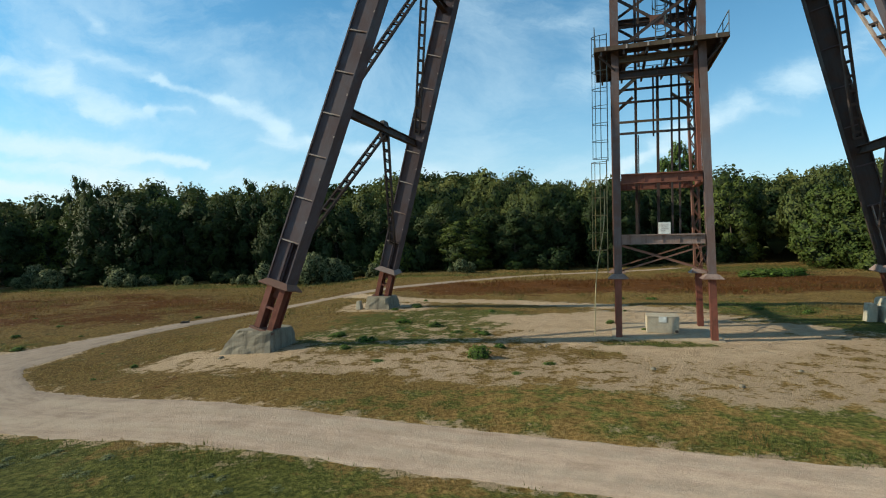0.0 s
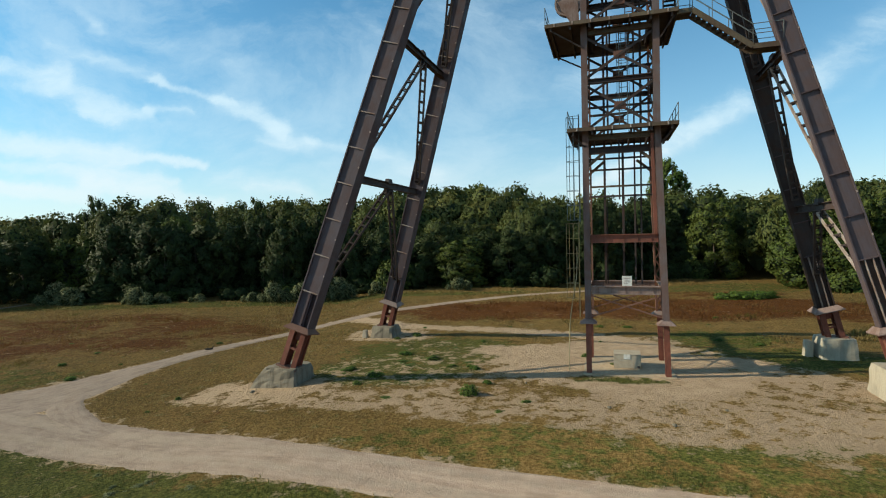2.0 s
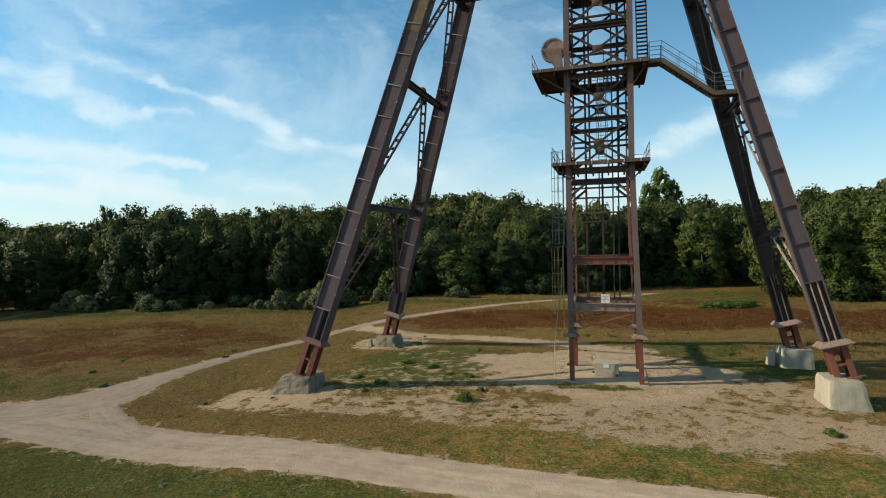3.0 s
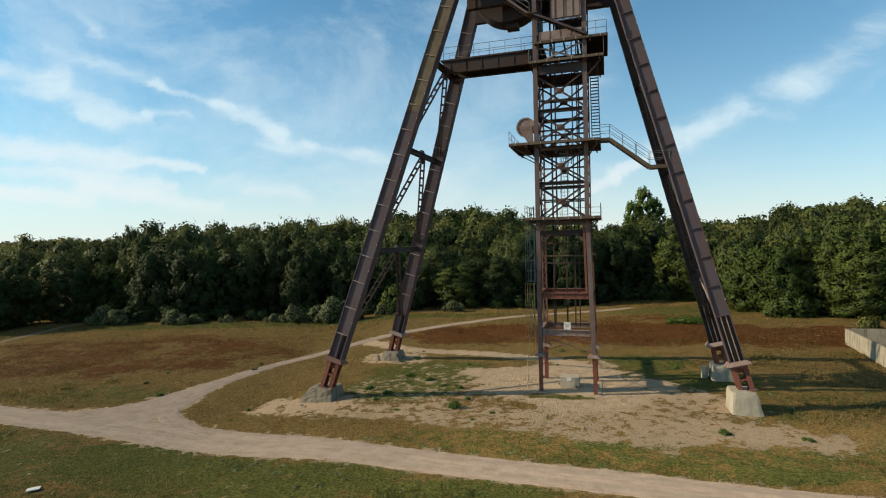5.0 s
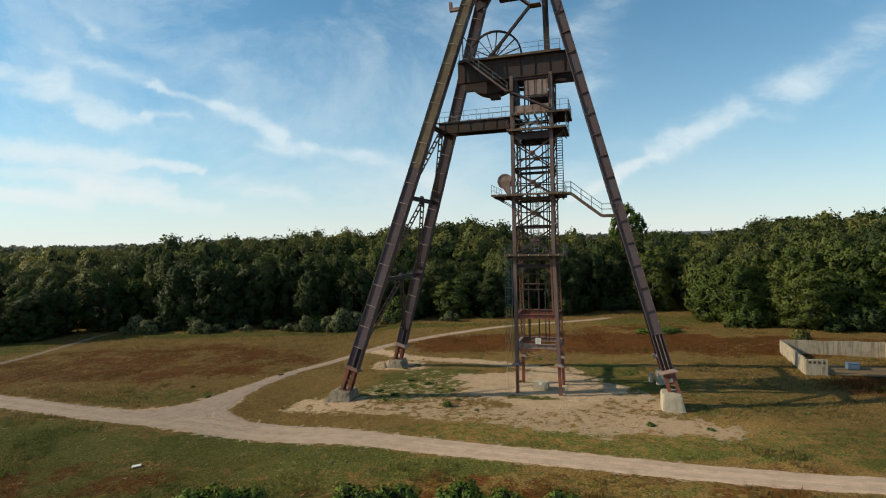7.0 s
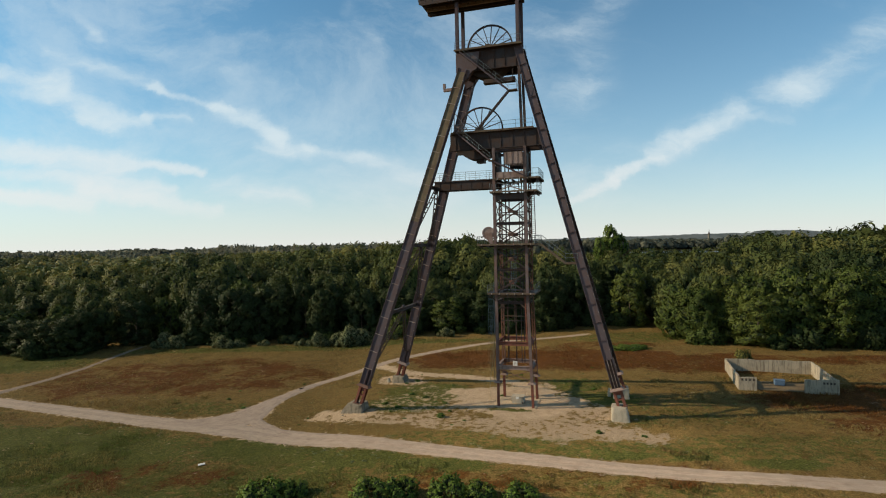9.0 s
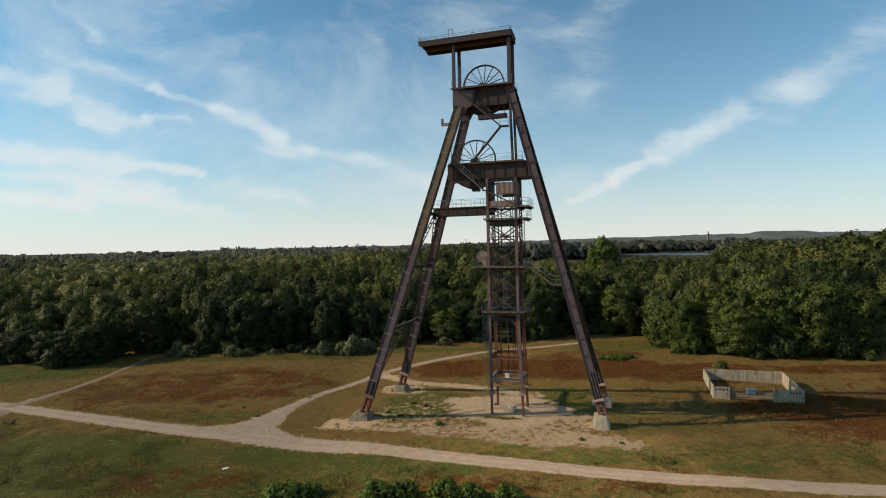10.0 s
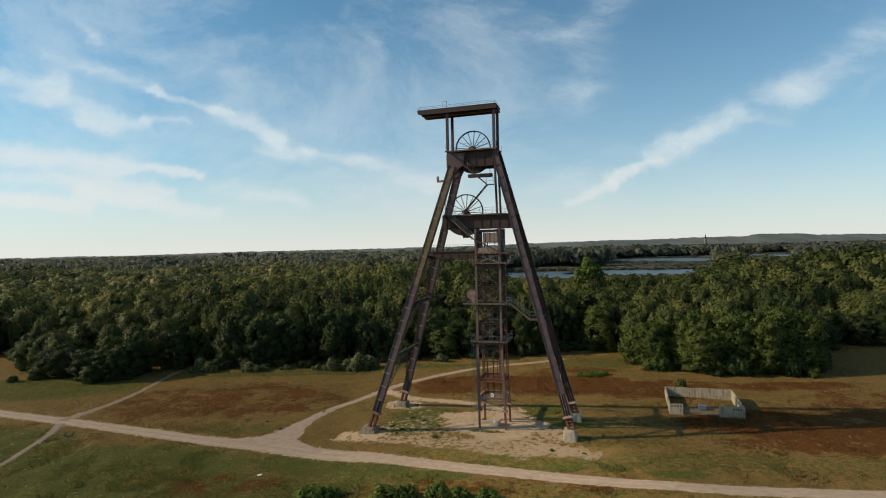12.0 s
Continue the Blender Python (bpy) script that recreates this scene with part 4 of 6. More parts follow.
casing(-4.6, 33.5, 3.15, 0.9)
casing(-3.0, 43.6, 3.1, 0.8)
bm = bmesh.new()
box(bm, (-1.6, -0.4, 39.9), (3.9, 0.9, 0.5))
box(bm, (0.1, -0.9, 40.6), (0.08, 0.08, 1.6))
part("hanging_walkway", bm, STEEL_DARK, head)
bm = bmesh.new()
box(bm, (-4.35, 0.6, 30.25), (1.0, 1.0, 0.5))
part("drain_box", bm, STEEL_DARK, head)
# lattice posts beside the wheels
for v in (VF, VB):
    bm = bmesh.new()
    ibar(bm, (1.1, v, 33.6), (0.9, v, 41.4), 0.30, 0.36, 0.04)
    part("inner_post", bm, STEEL_DARK, head)
    lattice("inner_post", (1.45, v, 28.0), (1.3, v, 31.5), head, (0, 1, 0), 0.46, 0.8, STEEL)
# stairs between the decks
stair((-0.3, -1.85, 38.3), (-6.3, -1.85, 43.6), 0.75, head, 22)
bm = bmesh.new()
ibar(bm, (-4.2, -1.6, 33.9), (-0.3, -1.6, 38.2), 0.24, 0.34, 0.04)
part("diagonal_strut", bm, STEEL_DARK, head)
bm = bmesh.new()
box(bm, (0.15, -1.45, 38.25), (1.2, 1.0, 0.08))
part("landing", bm, STEEL_MOSS, head)
railing([(-0.3, -1.9, 38.3), (0.75, -1.9, 38.3), (0.75, -1.0, 38.3)], head)
stair((-2.5, -2.75, 29.7), (-6.9, -1.95, 33.6), 0.7, head, 18)
for v in (VF - 0.7, VB + 0.7):
    railing([(-7.0, v, 44.03), (1.3, v, 44.03)], head, 2.0, 0.95)
    railing([(-7.6, v, 33.72), (2.5, v, 33.72)], head, 2.0, 0.95)
bm = bmesh.new()
for a, b in (((-6.9, -1.3, 34.6), (-5.9, -1.3, 33.8)), ((-7.9, -1.3, 37.2), (-5.6, -1.3, 33.9)), ((-7.3, -1.3, 33.7), (-7.3, -1.3, 36.0)), ((-6.4, -1.3, 33.7), (-6.4, -1.3, 35.4))):
    bar(bm, a, b, 0.09, 0.09)
part("stay_bar", bm, STEEL_PINK, head)
# walkway beam from the left legs to the tower
girder("bridge_beam", (-10.4, -0.2, 27.2), (-2.1, -0.2, 27.2), 1.1, 0.3, head, STEEL_DARK, 6)
girder("bridge_beam", (-10.4, 1.5, 27.2), (-2.1, 1.5, 27.2), 1.1, 0.3, head, STEEL_DARK, 6)
bm = bmesh.new()
box(bm, (-6.3, 0.65, 27.8), (8.6, 2.0, 0.08))
part("bridge_deck", bm, STEEL_DARK, head)
for v in (-0.3, 1.6):
    railing([(-10.3, v, 27.84), (-2.2, v, 27.84)], head, 1.35)

# ---- shaft tower ----
tower = thing("shaft_tower", YARD, "slender rusty steel shaft tower with platforms and ladders under the headframe", "tower")
TV0, TV1 = -2.3, 1.7


def post_u(side, z):
    k = min(z, 14.0) / 14.0
    return (-2.14 - 0.04 * k) if side < 0 else (2.03 - 0.43 * k)


def post_v(side, z):
    k = min(z, 14.0) / 14.0
    return (TV0 + 0.12 * k) if side < 0 else (TV1 - 0.12 * k)


def post_at(su, sv, z):
    return Vector((post_u(su, z), post_v(sv, z), z))


for su in (-1, 1):
    for sv in (-1, 1):
        bm = bmesh.new()
        if sv < 0:
            hull = [(-0.17, -0.20), (0.17, -0.20), (0.17, -0.16), (0.13, -0.16), (0.13, 0.16), (0.17, 0.16), (0.17, 0.20), (-0.17, 0.20), (-0.17, 0.16), (-0.13, 0.16), (-0.13, -0.16), (-0.17, -0.16)]
            hulls = [hull]
        else:
            hulls = [[(q - 0.05, -0.20), (q + 0.05, -0.20), (q + 0.05, 0.20), (q - 0.05, 0.20)] for q in (-0.15, 0.15)]
        for hull in hulls:
            stages = [[bm.verts.new(post_at(su, sv, z) + Vector((x, y, 0))) for x, y in hull] for z in (2.95, 14.0, 31.3)]
            n = len(hull)
            for p, q in zip(stages, stages[1:]):
                for i in range(n):
                    j = (i + 1) % n
                    bm.faces.new((p[i], p[j], q[j], q[i]))
            bm.faces.new(stages[0][::-1])
            bm.faces.new(stages[-1])
        if sv > 0:
            for i in range(62):
                z, e = 3.1 + i * 0.45, 1 if i % 2 else -1
                for y in (-0.185, 0.185):
                    bar(bm, post_at(su, sv, z) + Vector((-0.13 * e, y, 0)), post_at(su, sv, z + 0.45) + Vector((0.13 * e, y, 0)), 0.06, 0.02)
        pst = part("post", bm, STEEL_POST if sv < 0 else STEEL_RUST, tower)
        bm = bmesh.new()
        p, q = post_at(su, sv, -0.2), post_at(su, sv, 2.95)
        m, ln = along(p, q)
        for s in (-1, 1):
            box(bm, (0, s * 0.14, ln / 2), (0.29, 0.05, ln), m)
            box(bm, (s * 0.11, 0, ln / 2), (0.04, 0.23, ln), m)
        part("post_foot", bm, STEEL_RED, pst, "red primed lower post")
        bm = bmesh.new()
        c = post_at(su, sv, 2.95)
        box(bm, c + Vector((0, 0, 0.0)), (0.95, 0.95, 0.22), None, 0.5)
        part("collar", bm, STEEL_PINK, pst, "flared faded sheet collar")
        if su > 0 and sv < 0:
            bm = bmesh.new()
            bar(bm, post_at(su, sv, 7.8) + Vector((-0.32, -0.1, 0)), post_at(su, sv, 13.3) + Vector((-0.3, -0.1, 0)), 0.16, 0.2)
            part("red_strip", bm, STEEL_RED, pst, "red strip beside the post")


def level(z, h, mat, w=0.28, back=True):
    """Girders round the tower at one height; without back, on three sides only."""
    ends = {(su, sv): post_at(su, sv, z) for su in (-1, 1) for sv in (-1, 1)}
    for a, b, d in (((-1, -1), (1, -1), (0.2, 0, 0)), *((((-1, 1), (1, 1), (0.2, 0, 0)),) if back else ()), ((-1, -1), (-1, 1), (0, 0.22, 0)), ((1, -1), (1, 1), (0, 0.22, 0))):
        girder("girder", ends[a] + Vector(d), ends[b] - Vector(d), h, w, tower, mat, 5 if d[0] else 0)


level(4.7, 0.46, STEEL_PINK)
level(7.6, 0.46, STEEL_RED)
level(12.55, 0.36, STEEL_DARK, back=False)
level(13.3, 0.3, STEEL_MOSS, back=False)
level(16.45, 0.26, STEEL_DARK)
level(19.2, 0.3, STEEL_MOSS)
level(22.15, 0.26, STEEL_DARK)
level(25.2, 0.3, STEEL)
level(31.0, 0.3, STEEL)


def cross(z0, z1, mat, faces, w=0.12, plate=True):
    """Crossed bars with a middle gusset on the given faces."""
    for (su, sv), (tu, tv) in faces:
        a, b = post_at(su, sv, z0), post_at(tu, tv, z1)
        c, d = post_at(su, sv, z1), post_at(tu, tv, z0)
        bm = bmesh.new()
        hint = (0, 1, 0) if sv == tv else (1, 0, 0)
        off = Vector((0, 0.03, 0)) if sv == tv else Vector((0.03, 0, 0))
        bar(bm, a - off, b - off, w, 0.05, hint)
        bar(bm, c + off, d + off, w, 0.05, hint)
        x = part("cross_brace", bm, mat, tower)
        if plate:
            bm = bmesh.new()
            mid = (a + b + c + d) / 4
            box(bm, mid, (0.62, 0.03, 0.46) if sv == tv else (0.03, 0.62, 0.46))
            part("gusset", bm, STEEL_RUST, x)


FRONT, BACK = ((-1, -1), (1, -1)), ((-1, 1), (1, 1))
LEFT, RIGHT = ((-1, -1), (-1, 1)), ((1, -1), (1, 1))
cross(3.15, 4.45, STEEL_RUST, (FRONT, BACK, LEFT, RIGHT), 0.07, False)
for z0, z1 in ((13.7, 16.3), (16.6, 19.0), (19.6, 22.0), (22.3, 25.0)):
    cross(z0, z1, STEEL_DARK, (FRONT, BACK), 0.14)
    cross(z0, z1, STEEL_DARK, (LEFT, RIGHT), 0.12, False)
cross(25.9, 27.3, STEEL_PINK, (FRONT,), 0.13, False)
for sv in (-1, 1):
    for su in (-1, 1):
        bm = bmesh.new()
        p = post_at(su, sv, 11.6)
        bar(bm, p, (p.x - su * 0.95, p.y, 12.4), 0.16, 0.08)
        part("knee", bm, STEEL_MOSS, tower)
# guides inside the tower
for u, v, z0, z1, w in ((-1.17, -0.3, 4.9, 31, 0.13), (-1.05, -0.2, 4.9, 10.0, 0.05), (-0.34, -0.3, 9.9, 13.4, 0.08), (-0.14, -0.3, 4.9, 13.4, 0.13), (0.51, -0.3, 4.9, 31, 0.09), (0.86, -0.3, 4.9, 31, 0.09),
                        (-0.95, 0.9, 13.8, 31, 0.12), (0.95, 0.9, 13.8, 31, 0.12)):
    bm = bmesh.new()
    bar(bm, (u, v, z0), (u, v, z1), w, w)
    part("guide_rail", bm, STEEL_DARK, tower)
for z, v, w in ((10.1, -0.38, 0.09), (10.68, -0.38, 0.09), (11.67, -0.38, 0.07), (12.32, -0.38, 0.07), (15.2, 0.9, 0.2), (15.2, -1.2, 0.12), (18.0, 0.9, 0.2), (20.8, 0.9, 0.2), (20.8, -1.2, 0.14),
                (23.6, 0.9, 0.24), (23.2, -1.2, 0.14)):
    bm = bmesh.new()
    bar(bm, (-2.0, v, z), (1.6, v, z), w, 0.11, (0, 0, 1))
    part("guide_bar", bm, STEEL_MOSS if z == 10.68 else STEEL_DARK, tower)
bm = bmesh.new()
box(bm, (-0.05, -2.2, 5.22), (0.52, 0.12, 0.54))
part("sign_panel", bm, WHITE, tower, "small blank white panel on a girder")
bm = bmesh.new()
for k, w_ in enumerate((0.34, 0.28, 0.34, 0.20)):
    box(bm, (-0.05 - (0.34 - w_) / 2, -2.267, 5.36 - k * 0.09), (w_, 0.012, 0.02))
part("sign_marks", bm, STEEL_EDGE, tower)


def platform(z, u0, u1, v0, v1, name="platform", well=True, rails=True):
    """Grating deck with an edge beam, joists and a railing; a well for the shaft."""
    bm = bmesh.new()
    if well:
        for a, b, c, d in ((u0, u1, v0, -1.9), (u0, u1, 1.3, v1), (u0, -1.6, -1.9, 1.3), (1.2, u1, -1.9, 1.3)):
            box(bm, ((a + b) / 2, (c + d) / 2, z), (b - a, d - c, 0.06))
    else:
        box(bm, ((u0 + u1) / 2, (v0 + v1) / 2, z), (u1 - u0, v1 - v0, 0.06))
    p = part(name, bm, STEEL_DARK, tower)
    for a, b in (((u0, v0), (u1, v0)), ((u0, v1), (u1, v1)), ((u0, v0), (u0, v1)), ((u1, v0), (u1, v1))):
        bm = bmesh.new()
        bar(bm, (*a, z - 0.05), (*b, z - 0.05), 0.07, 0.20, (0, 0, 1))
        part("edge_beam", bm, STEEL_MOSS, p, "lichen-covered edge beam")
    n = max(3, int((u1 - u0) / 0.9))
    bm = bmesh.new()
    box(bm, (0, (v0 + v1) / 2, z - 0.22), (0.10, v1 - v0 - 0.1, 0.26))
    joist = finish("joist", bm, STEEL_DARK)
    for i in range(n):
        j = part("joist", joist, None, p)
        j.location = (u0 + 0.3 + (u1 - u0 - 0.6) * i / (n - 1), 0, 0)
    bm = bmesh.new()
    box(bm, (0, v0 - 0.045, z - 0.05), (0.07, 0.03, 0.18))
    plate = finish("edge_plate", bm, STEEL_EDGE)
    for i in range(n):
        e = part("edge_plate", plate, None, p)
        e.location = (u0 + 0.5 + (u1 - u0 - 1.0) * i / (n - 1), 0, 0)
    if rails:
        railing([(u0, v0, z), (u0, v1, z), (u1, v1, z), (u1, v0, z)], p, 1.25, 1.0)
    return p


platform(13.72, -3.1, 2.6, -2.95, 2.3)
platform(19.62, -4.25, 2.65, -2.95, 2.3)
platform(25.95, -2.6, 3.0, -2.85, 2.2)
platform(27.5, -2.2, 3.3, -2.6, 2.2, rails=False)
railing([(1.7, -2.6, 27.5), (3.25, -2.6, 27.5), (3.25, 2.2, 27.5), (1.7, 2.2, 27.5)], tower, 1.0)
railing([(-1.9, -2.7, 26.0), (1.5, -2.7, 26.0)], tower, 1.2, 0.9)
for a, b in (((-4.0, -2.7, 19.4), (-2.2, -2.4, 18.3)), ((-4.0, 2.0, 19.4), (-2.2, 1.6, 18.3)), ((2.5, -2.7, 19.4), (1.8, -2.4, 18.4)), ((2.9, -2.6, 25.7), (1.8, -2.4, 24.6)),
             ((-2.9, -2.8, 13.4), (-2.1, -2.3, 12.7)), ((2.4, -2.8, 13.4), (1.75, -2.3, 12.7))):
    bm = bmesh.new()
    bar(bm, a, b, 0.08, 0.08)
    part("strut", bm, STEEL_DARK, tower)
# sheet panels round the tower head
for u0, u1, z0, z1, v, mat in ((-1.8, 1.4, 27.55, 28.3, -2.42, STEEL_PINK), (-0.9, 1.35, 29.1, 30.65, -2.42, STEEL_PINK), (-0.9, 1.35, 29.1, 30.65, 1.75, STEEL_DARK),
                               (-1.9, 1.6, 25.0, 25.75, -2.30, STEEL_DARK), (-1.9, 1.6, 25.0, 25.75, 1.6, STEEL_DARK)):
    bm = bmesh.new()
    box(bm, ((u0 + u1) / 2, v, (z0 + z1) / 2), (u1 - u0, 0.05, z1 - z0))
    sheet = part("sheet_panel", bm, mat, tower, "faded sheet steel cladding panel" if mat is STEEL_PINK else "")
    n = max(2, int((u1 - u0) / 0.8))
    for i in range(n + 1):
        bm = bmesh.new()
        box(bm, (u0 + (u1 - u0) * i / n, v - 0.04, (z0 + z1) / 2), (0.05, 0.03, z1 - z0))
        part("seam", bm, mat, sheet)
for u in (-1.95, 1.6):
    bm = bmesh.new()
    box(bm, (u, -0.3, 29.4), (0.05, 3.7, 3.6))
    part("side_panel", bm, STEEL_DARK, tower)
bm = bmesh.new()
for z in (29.0, 29.2, 31.1):
    bar(bm, (-1.9, -2.45, z), (1.5, -2.45, z), 0.06, 0.06, (0, 0, 1))
for u in (-1.6, -0.9, -0.55, 0.1, 0.8, 1.3):
    bar(bm, (u, -2.45, 28.85), (u, -2.45, 30.9), 0.05, 0.05)
part("panel_frame", bm, STEEL_DARK, tower)
stair((1.75, -2.95, 27.6), (-2.3, -2.95, 29.7), 0.6, tower, 15, rails=0)
bm = bmesh.new()

box(bm, (-2.3, -2.6, 29.7), (0.9, 0.9, 0.06))
part("landing", bm, STEEL_MOSS, tower)


def ladder(u, v, z0, z1, across, mat, cage=None, out=(-1, 0)):
    """Two stiles, rungs of their own, and safety hoops where cage gives a stretch."""
    ax = Vector((across[0], across[1], 0))
    bm = bmesh.new()
    for s in (-0.22, 0.22):
        bar(bm, Vector((u, v, z0)) + ax * s, Vector((u, v, z1)) + ax * s, 0.05, 0.05)
    ob = part("ladder", bm, mat, tower)
    bm = bmesh.new()
    bar(bm, ax * -0.22, ax * 0.22, 0.03, 0.03, (0, 0, 1))
    rung = finish("rung", bm, mat)
    n = int((z1 - z0) / 0.30)
    for i in range(n):
        r = part("rung", rung, None, ob)
        r.location = (u, v, z0 + 0.15 + i * 0.30)
    if cage:
        o = Vector((out[0], out[1], 0))
        bm = bmesh.new()
        k = int((cage[1] - cage[0]) / 0.75)
        pts = [ax * (-0.36 * math.cos(a)) + o * (0.72 * math.sin(a)) for a in np.linspace(0, math.pi, 8)]
        for i in range(k + 1):
            z = Vector((u, v, cage[0] + (cage[1] - cage[0]) * i / k))
            for p, q in zip(pts, pts[1:]):
                bar(bm, z + p, z + q, 0.05, 0.02, (0, 0, 1))
        for p in pts[1:-1:2] + [pts[-2]]:
            bar(bm, Vector((u, v, cage[0])) + p, Vector((u, v, cage[1])) + p, 0.03, 0.03)
        part("safety_cage", bm, mat, ob)
    return ob


ladder(-2.62, -1.9, 3.1, 8.6, (0, 1), LADDER_YELLOW, (4.2, 8.5))
ladder(-2.55, -1.9, 8.6, 14.7, (0, 1), RAIL, (8.7, 14.6))
ladder(-0.1, -1.9, 13.8, 19.6, (1, 0), RAIL, (14.9, 19.4), (0, 1))
ladder(0.25, -2.0, 17.9, 20.6, (1, 0), STEEL_RUST)
bm = bmesh.new()
for s in (-0.30, 0.30):
    bar(bm, (2.35 + s, -1.6, 19.7), (2.25 + s, -1.6, 25.9), 0.06, 0.18)
stl = part("steep_stair", bm, STEEL_DARK, tower)
bm = bmesh.new()
box(bm, (0, 0, 0), (0.58, 0.22, 0.04))
tread = finish("tread", bm, STEEL_DARK)
for i in range(25):
    t = part("tread", tread, None, stl)
    t.location = (2.35 - 0.1 * i / 25, -1.6, 19.85 + i * 0.245)
# walkway from the tower to the right legs
bm = bmesh.new()
for v in (-2.75, -1.85):
    bar(bm, (2.6, v, 19.5), (3.35, v, 19.5), 0.06, 0.24, (0, 0, 1))
    bar(bm, (3.35, v, 19.5), (6.15, v, 17.25), 0.06, 0.26, (0, 0, 1))
    bar(bm, (6.15, v, 17.25), (7.55, v, 17.25), 0.06, 0.26, (0, 0, 1))
wk = part("walkway_stair", bm, STEEL_MOSS, tower, "stepped walkway with railings to the leg")
for u, z, ln in ((2.98, 19.6, 0.8), (6.85, 17.36, 1.4)):
    bm = bmesh.new()
    box(bm, (u, -2.3, z), (ln, 0.9, 0.05))
    part("walkway_deck", bm, STEEL_DARK, wk)
bm = bmesh.new()
box(bm, (0, 0, 0), (0.26, 0.86, 0.035))
tread = finish("tread", bm, STEEL_DARK)
for i in range(11):
    t = part("tread", tread, None, wk)
    t.location = (3.48 + i * 0.255, -2.3, 19.45 - i * 0.205)
for v in (-2.75, -1.85):
    railing([(2.65, v, 19.62), (3.35, v, 19.62), (6.15, v, 17.38), (7.5, v, 17.38)], wk, 1.15, 1.0)
# the old pulley on the left of the second platform
bm = bmesh.new()
ring(bm, 0.0001, 0.66, -0.10, 0.10, 28)
ring(bm, 0.66, 0.76, -0.16, 0.16, 28)
pulley = part("pulley_drum", bm, STEEL_PINK, tower, "faded pink pulley disc on a tapered bracket")
pulley.location = (-3.0, -2.2, 21.0)
bm = bmesh.new()
pts = [(-0.62, 0.1), (0.5, 0.1), (0.62, -1.35), (0.2, -1.35)]
for s in (-0.2, -0.14):
    vs = [bm.verts.new((x, s, z)) for x, z in pts]
    bm.faces.new(vs if s > -0.17 else vs[::-1])
bm.verts.ensure_lookup_table()
for i in range(4):
    j = (i + 1) % 4
    bm.faces.new((bm.verts[i], bm.verts[j], bm.verts[j + 4], bm.verts[i + 4]))
part("bracket", bm, STEEL_PINK, pulley)
# rope hanging beside the ladder
rope_curve = bpy.data.curves.new("hanging_rope", "CURVE")
rope_curve.dimensions, rope_curve.bevel_depth, rope_curve.bevel_resolution = "3D", 0.028, 1
sp = rope_curve.splines.new("NURBS")
knots = [(-2.75, -2.0, 7.2), (-2.7, -2.15, 5.6), (-3.0, -2.1, 4.2), (-3.18, -2.05, 3.0), (-3.25, -2.0, 1.6), (-3.27, -2.0, 0.05)]
sp.points.add(len(knots) - 1)
for p, q in zip(sp.points, knots):
    p.co = (*q, 1)
sp.use_endpoint_u = True
rope_curve.materials.append(ROPE)
rope = new("hanging_rope", rope_curve)
rope.parent = tower
tagged(rope, "pale rope hanging beside the ladder")
bm = bmesh.new()
box(bm, (-0.02, -0.3, -0.07), (4.9, 4.8, 0.16))
pad = solid("tower_pad", bm, DUSTY_SLAB, YARD, "low dusty concrete slab under the tower posts", "slab", kind="structure")


# ---- footings, box and enclosure ----


def rough_block(name, lo, hi, height, mat, seed, label, u, v, sink=0.45, lean=(0.0, 0.0)):
    """A tapered concrete footing with knocked edges; lo and hi are its bottom and top sizes, lean the shift of its top."""
    bm = bmesh.new()
    z0 = -sink
    lay = 7
    rnd = random.Random(seed)
    nx = ny = 8
    grid = {}

    def pt(x, y, z):
        k = (z - z0) / (height - z0)
        sx, sy = lo[0] + (hi[0] - lo[0]) * k, lo[1] + (hi[1] - lo[1]) * k
        q = Vector((x * sx / 2 + lean[0] * k, y * sy / 2 + lean[1] * k, z))
        e = noise.noise(q * 1.7 + Vector((seed, 0, 0))) * (0.035 if seed > 12 else 0.085) + noise.noise(q * 5 + Vector((seed, 3, 0))) * (0.008 if seed > 12 else 0.040)
        corner = max(0.0, abs(x) + abs(y) - 1.72) + max(0.0, max(abs(x), abs(y)) + 2 * (k - 0.5) - 1.85)
        return q + Vector((x, y, 0.2)) * e - Vector((x, y, 0.6)) * corner * 0.16

    for i in range(nx + 1):
        for j in range(ny + 1):
            for k in range(lay + 1):
                if i in (0, nx) or j in (0, ny) or k == lay:
                    grid[i, j, k] = bm.verts.new(pt(2 * i / nx - 1, 2 * j / ny - 1, z0 + (height - z0) * k / lay))
    for k in range(lay):
        for i in range(nx):
            bm.faces.new((grid[i, 0, k], grid[i + 1, 0, k], grid[i + 1, 0, k + 1], grid[i, 0, k + 1]))
            bm.faces.new((grid[i + 1, ny, k], grid[i, ny, k], grid[i, ny, k + 1], grid[i + 1, ny, k + 1]))
        for j in range(ny):
            bm.faces.new((grid[0, j + 1, k], grid[0, j, k], grid[0, j, k + 1], grid[0, j + 1, k + 1]))
            bm.faces.new((grid[nx, j, k], grid[nx, j + 1, k], grid[nx, j + 1, k + 1], grid[nx, j, k + 1]))
    for i in range(nx):
        for j in range(ny):
            bm.faces.new((grid[i, j, lay], grid[i + 1, j, lay], grid[i + 1, j + 1, lay], grid[i, j + 1, lay]))
    return solid(name, bm, mat, YARD @ pose(u, v, 0), label, "footing", "headframe footings")


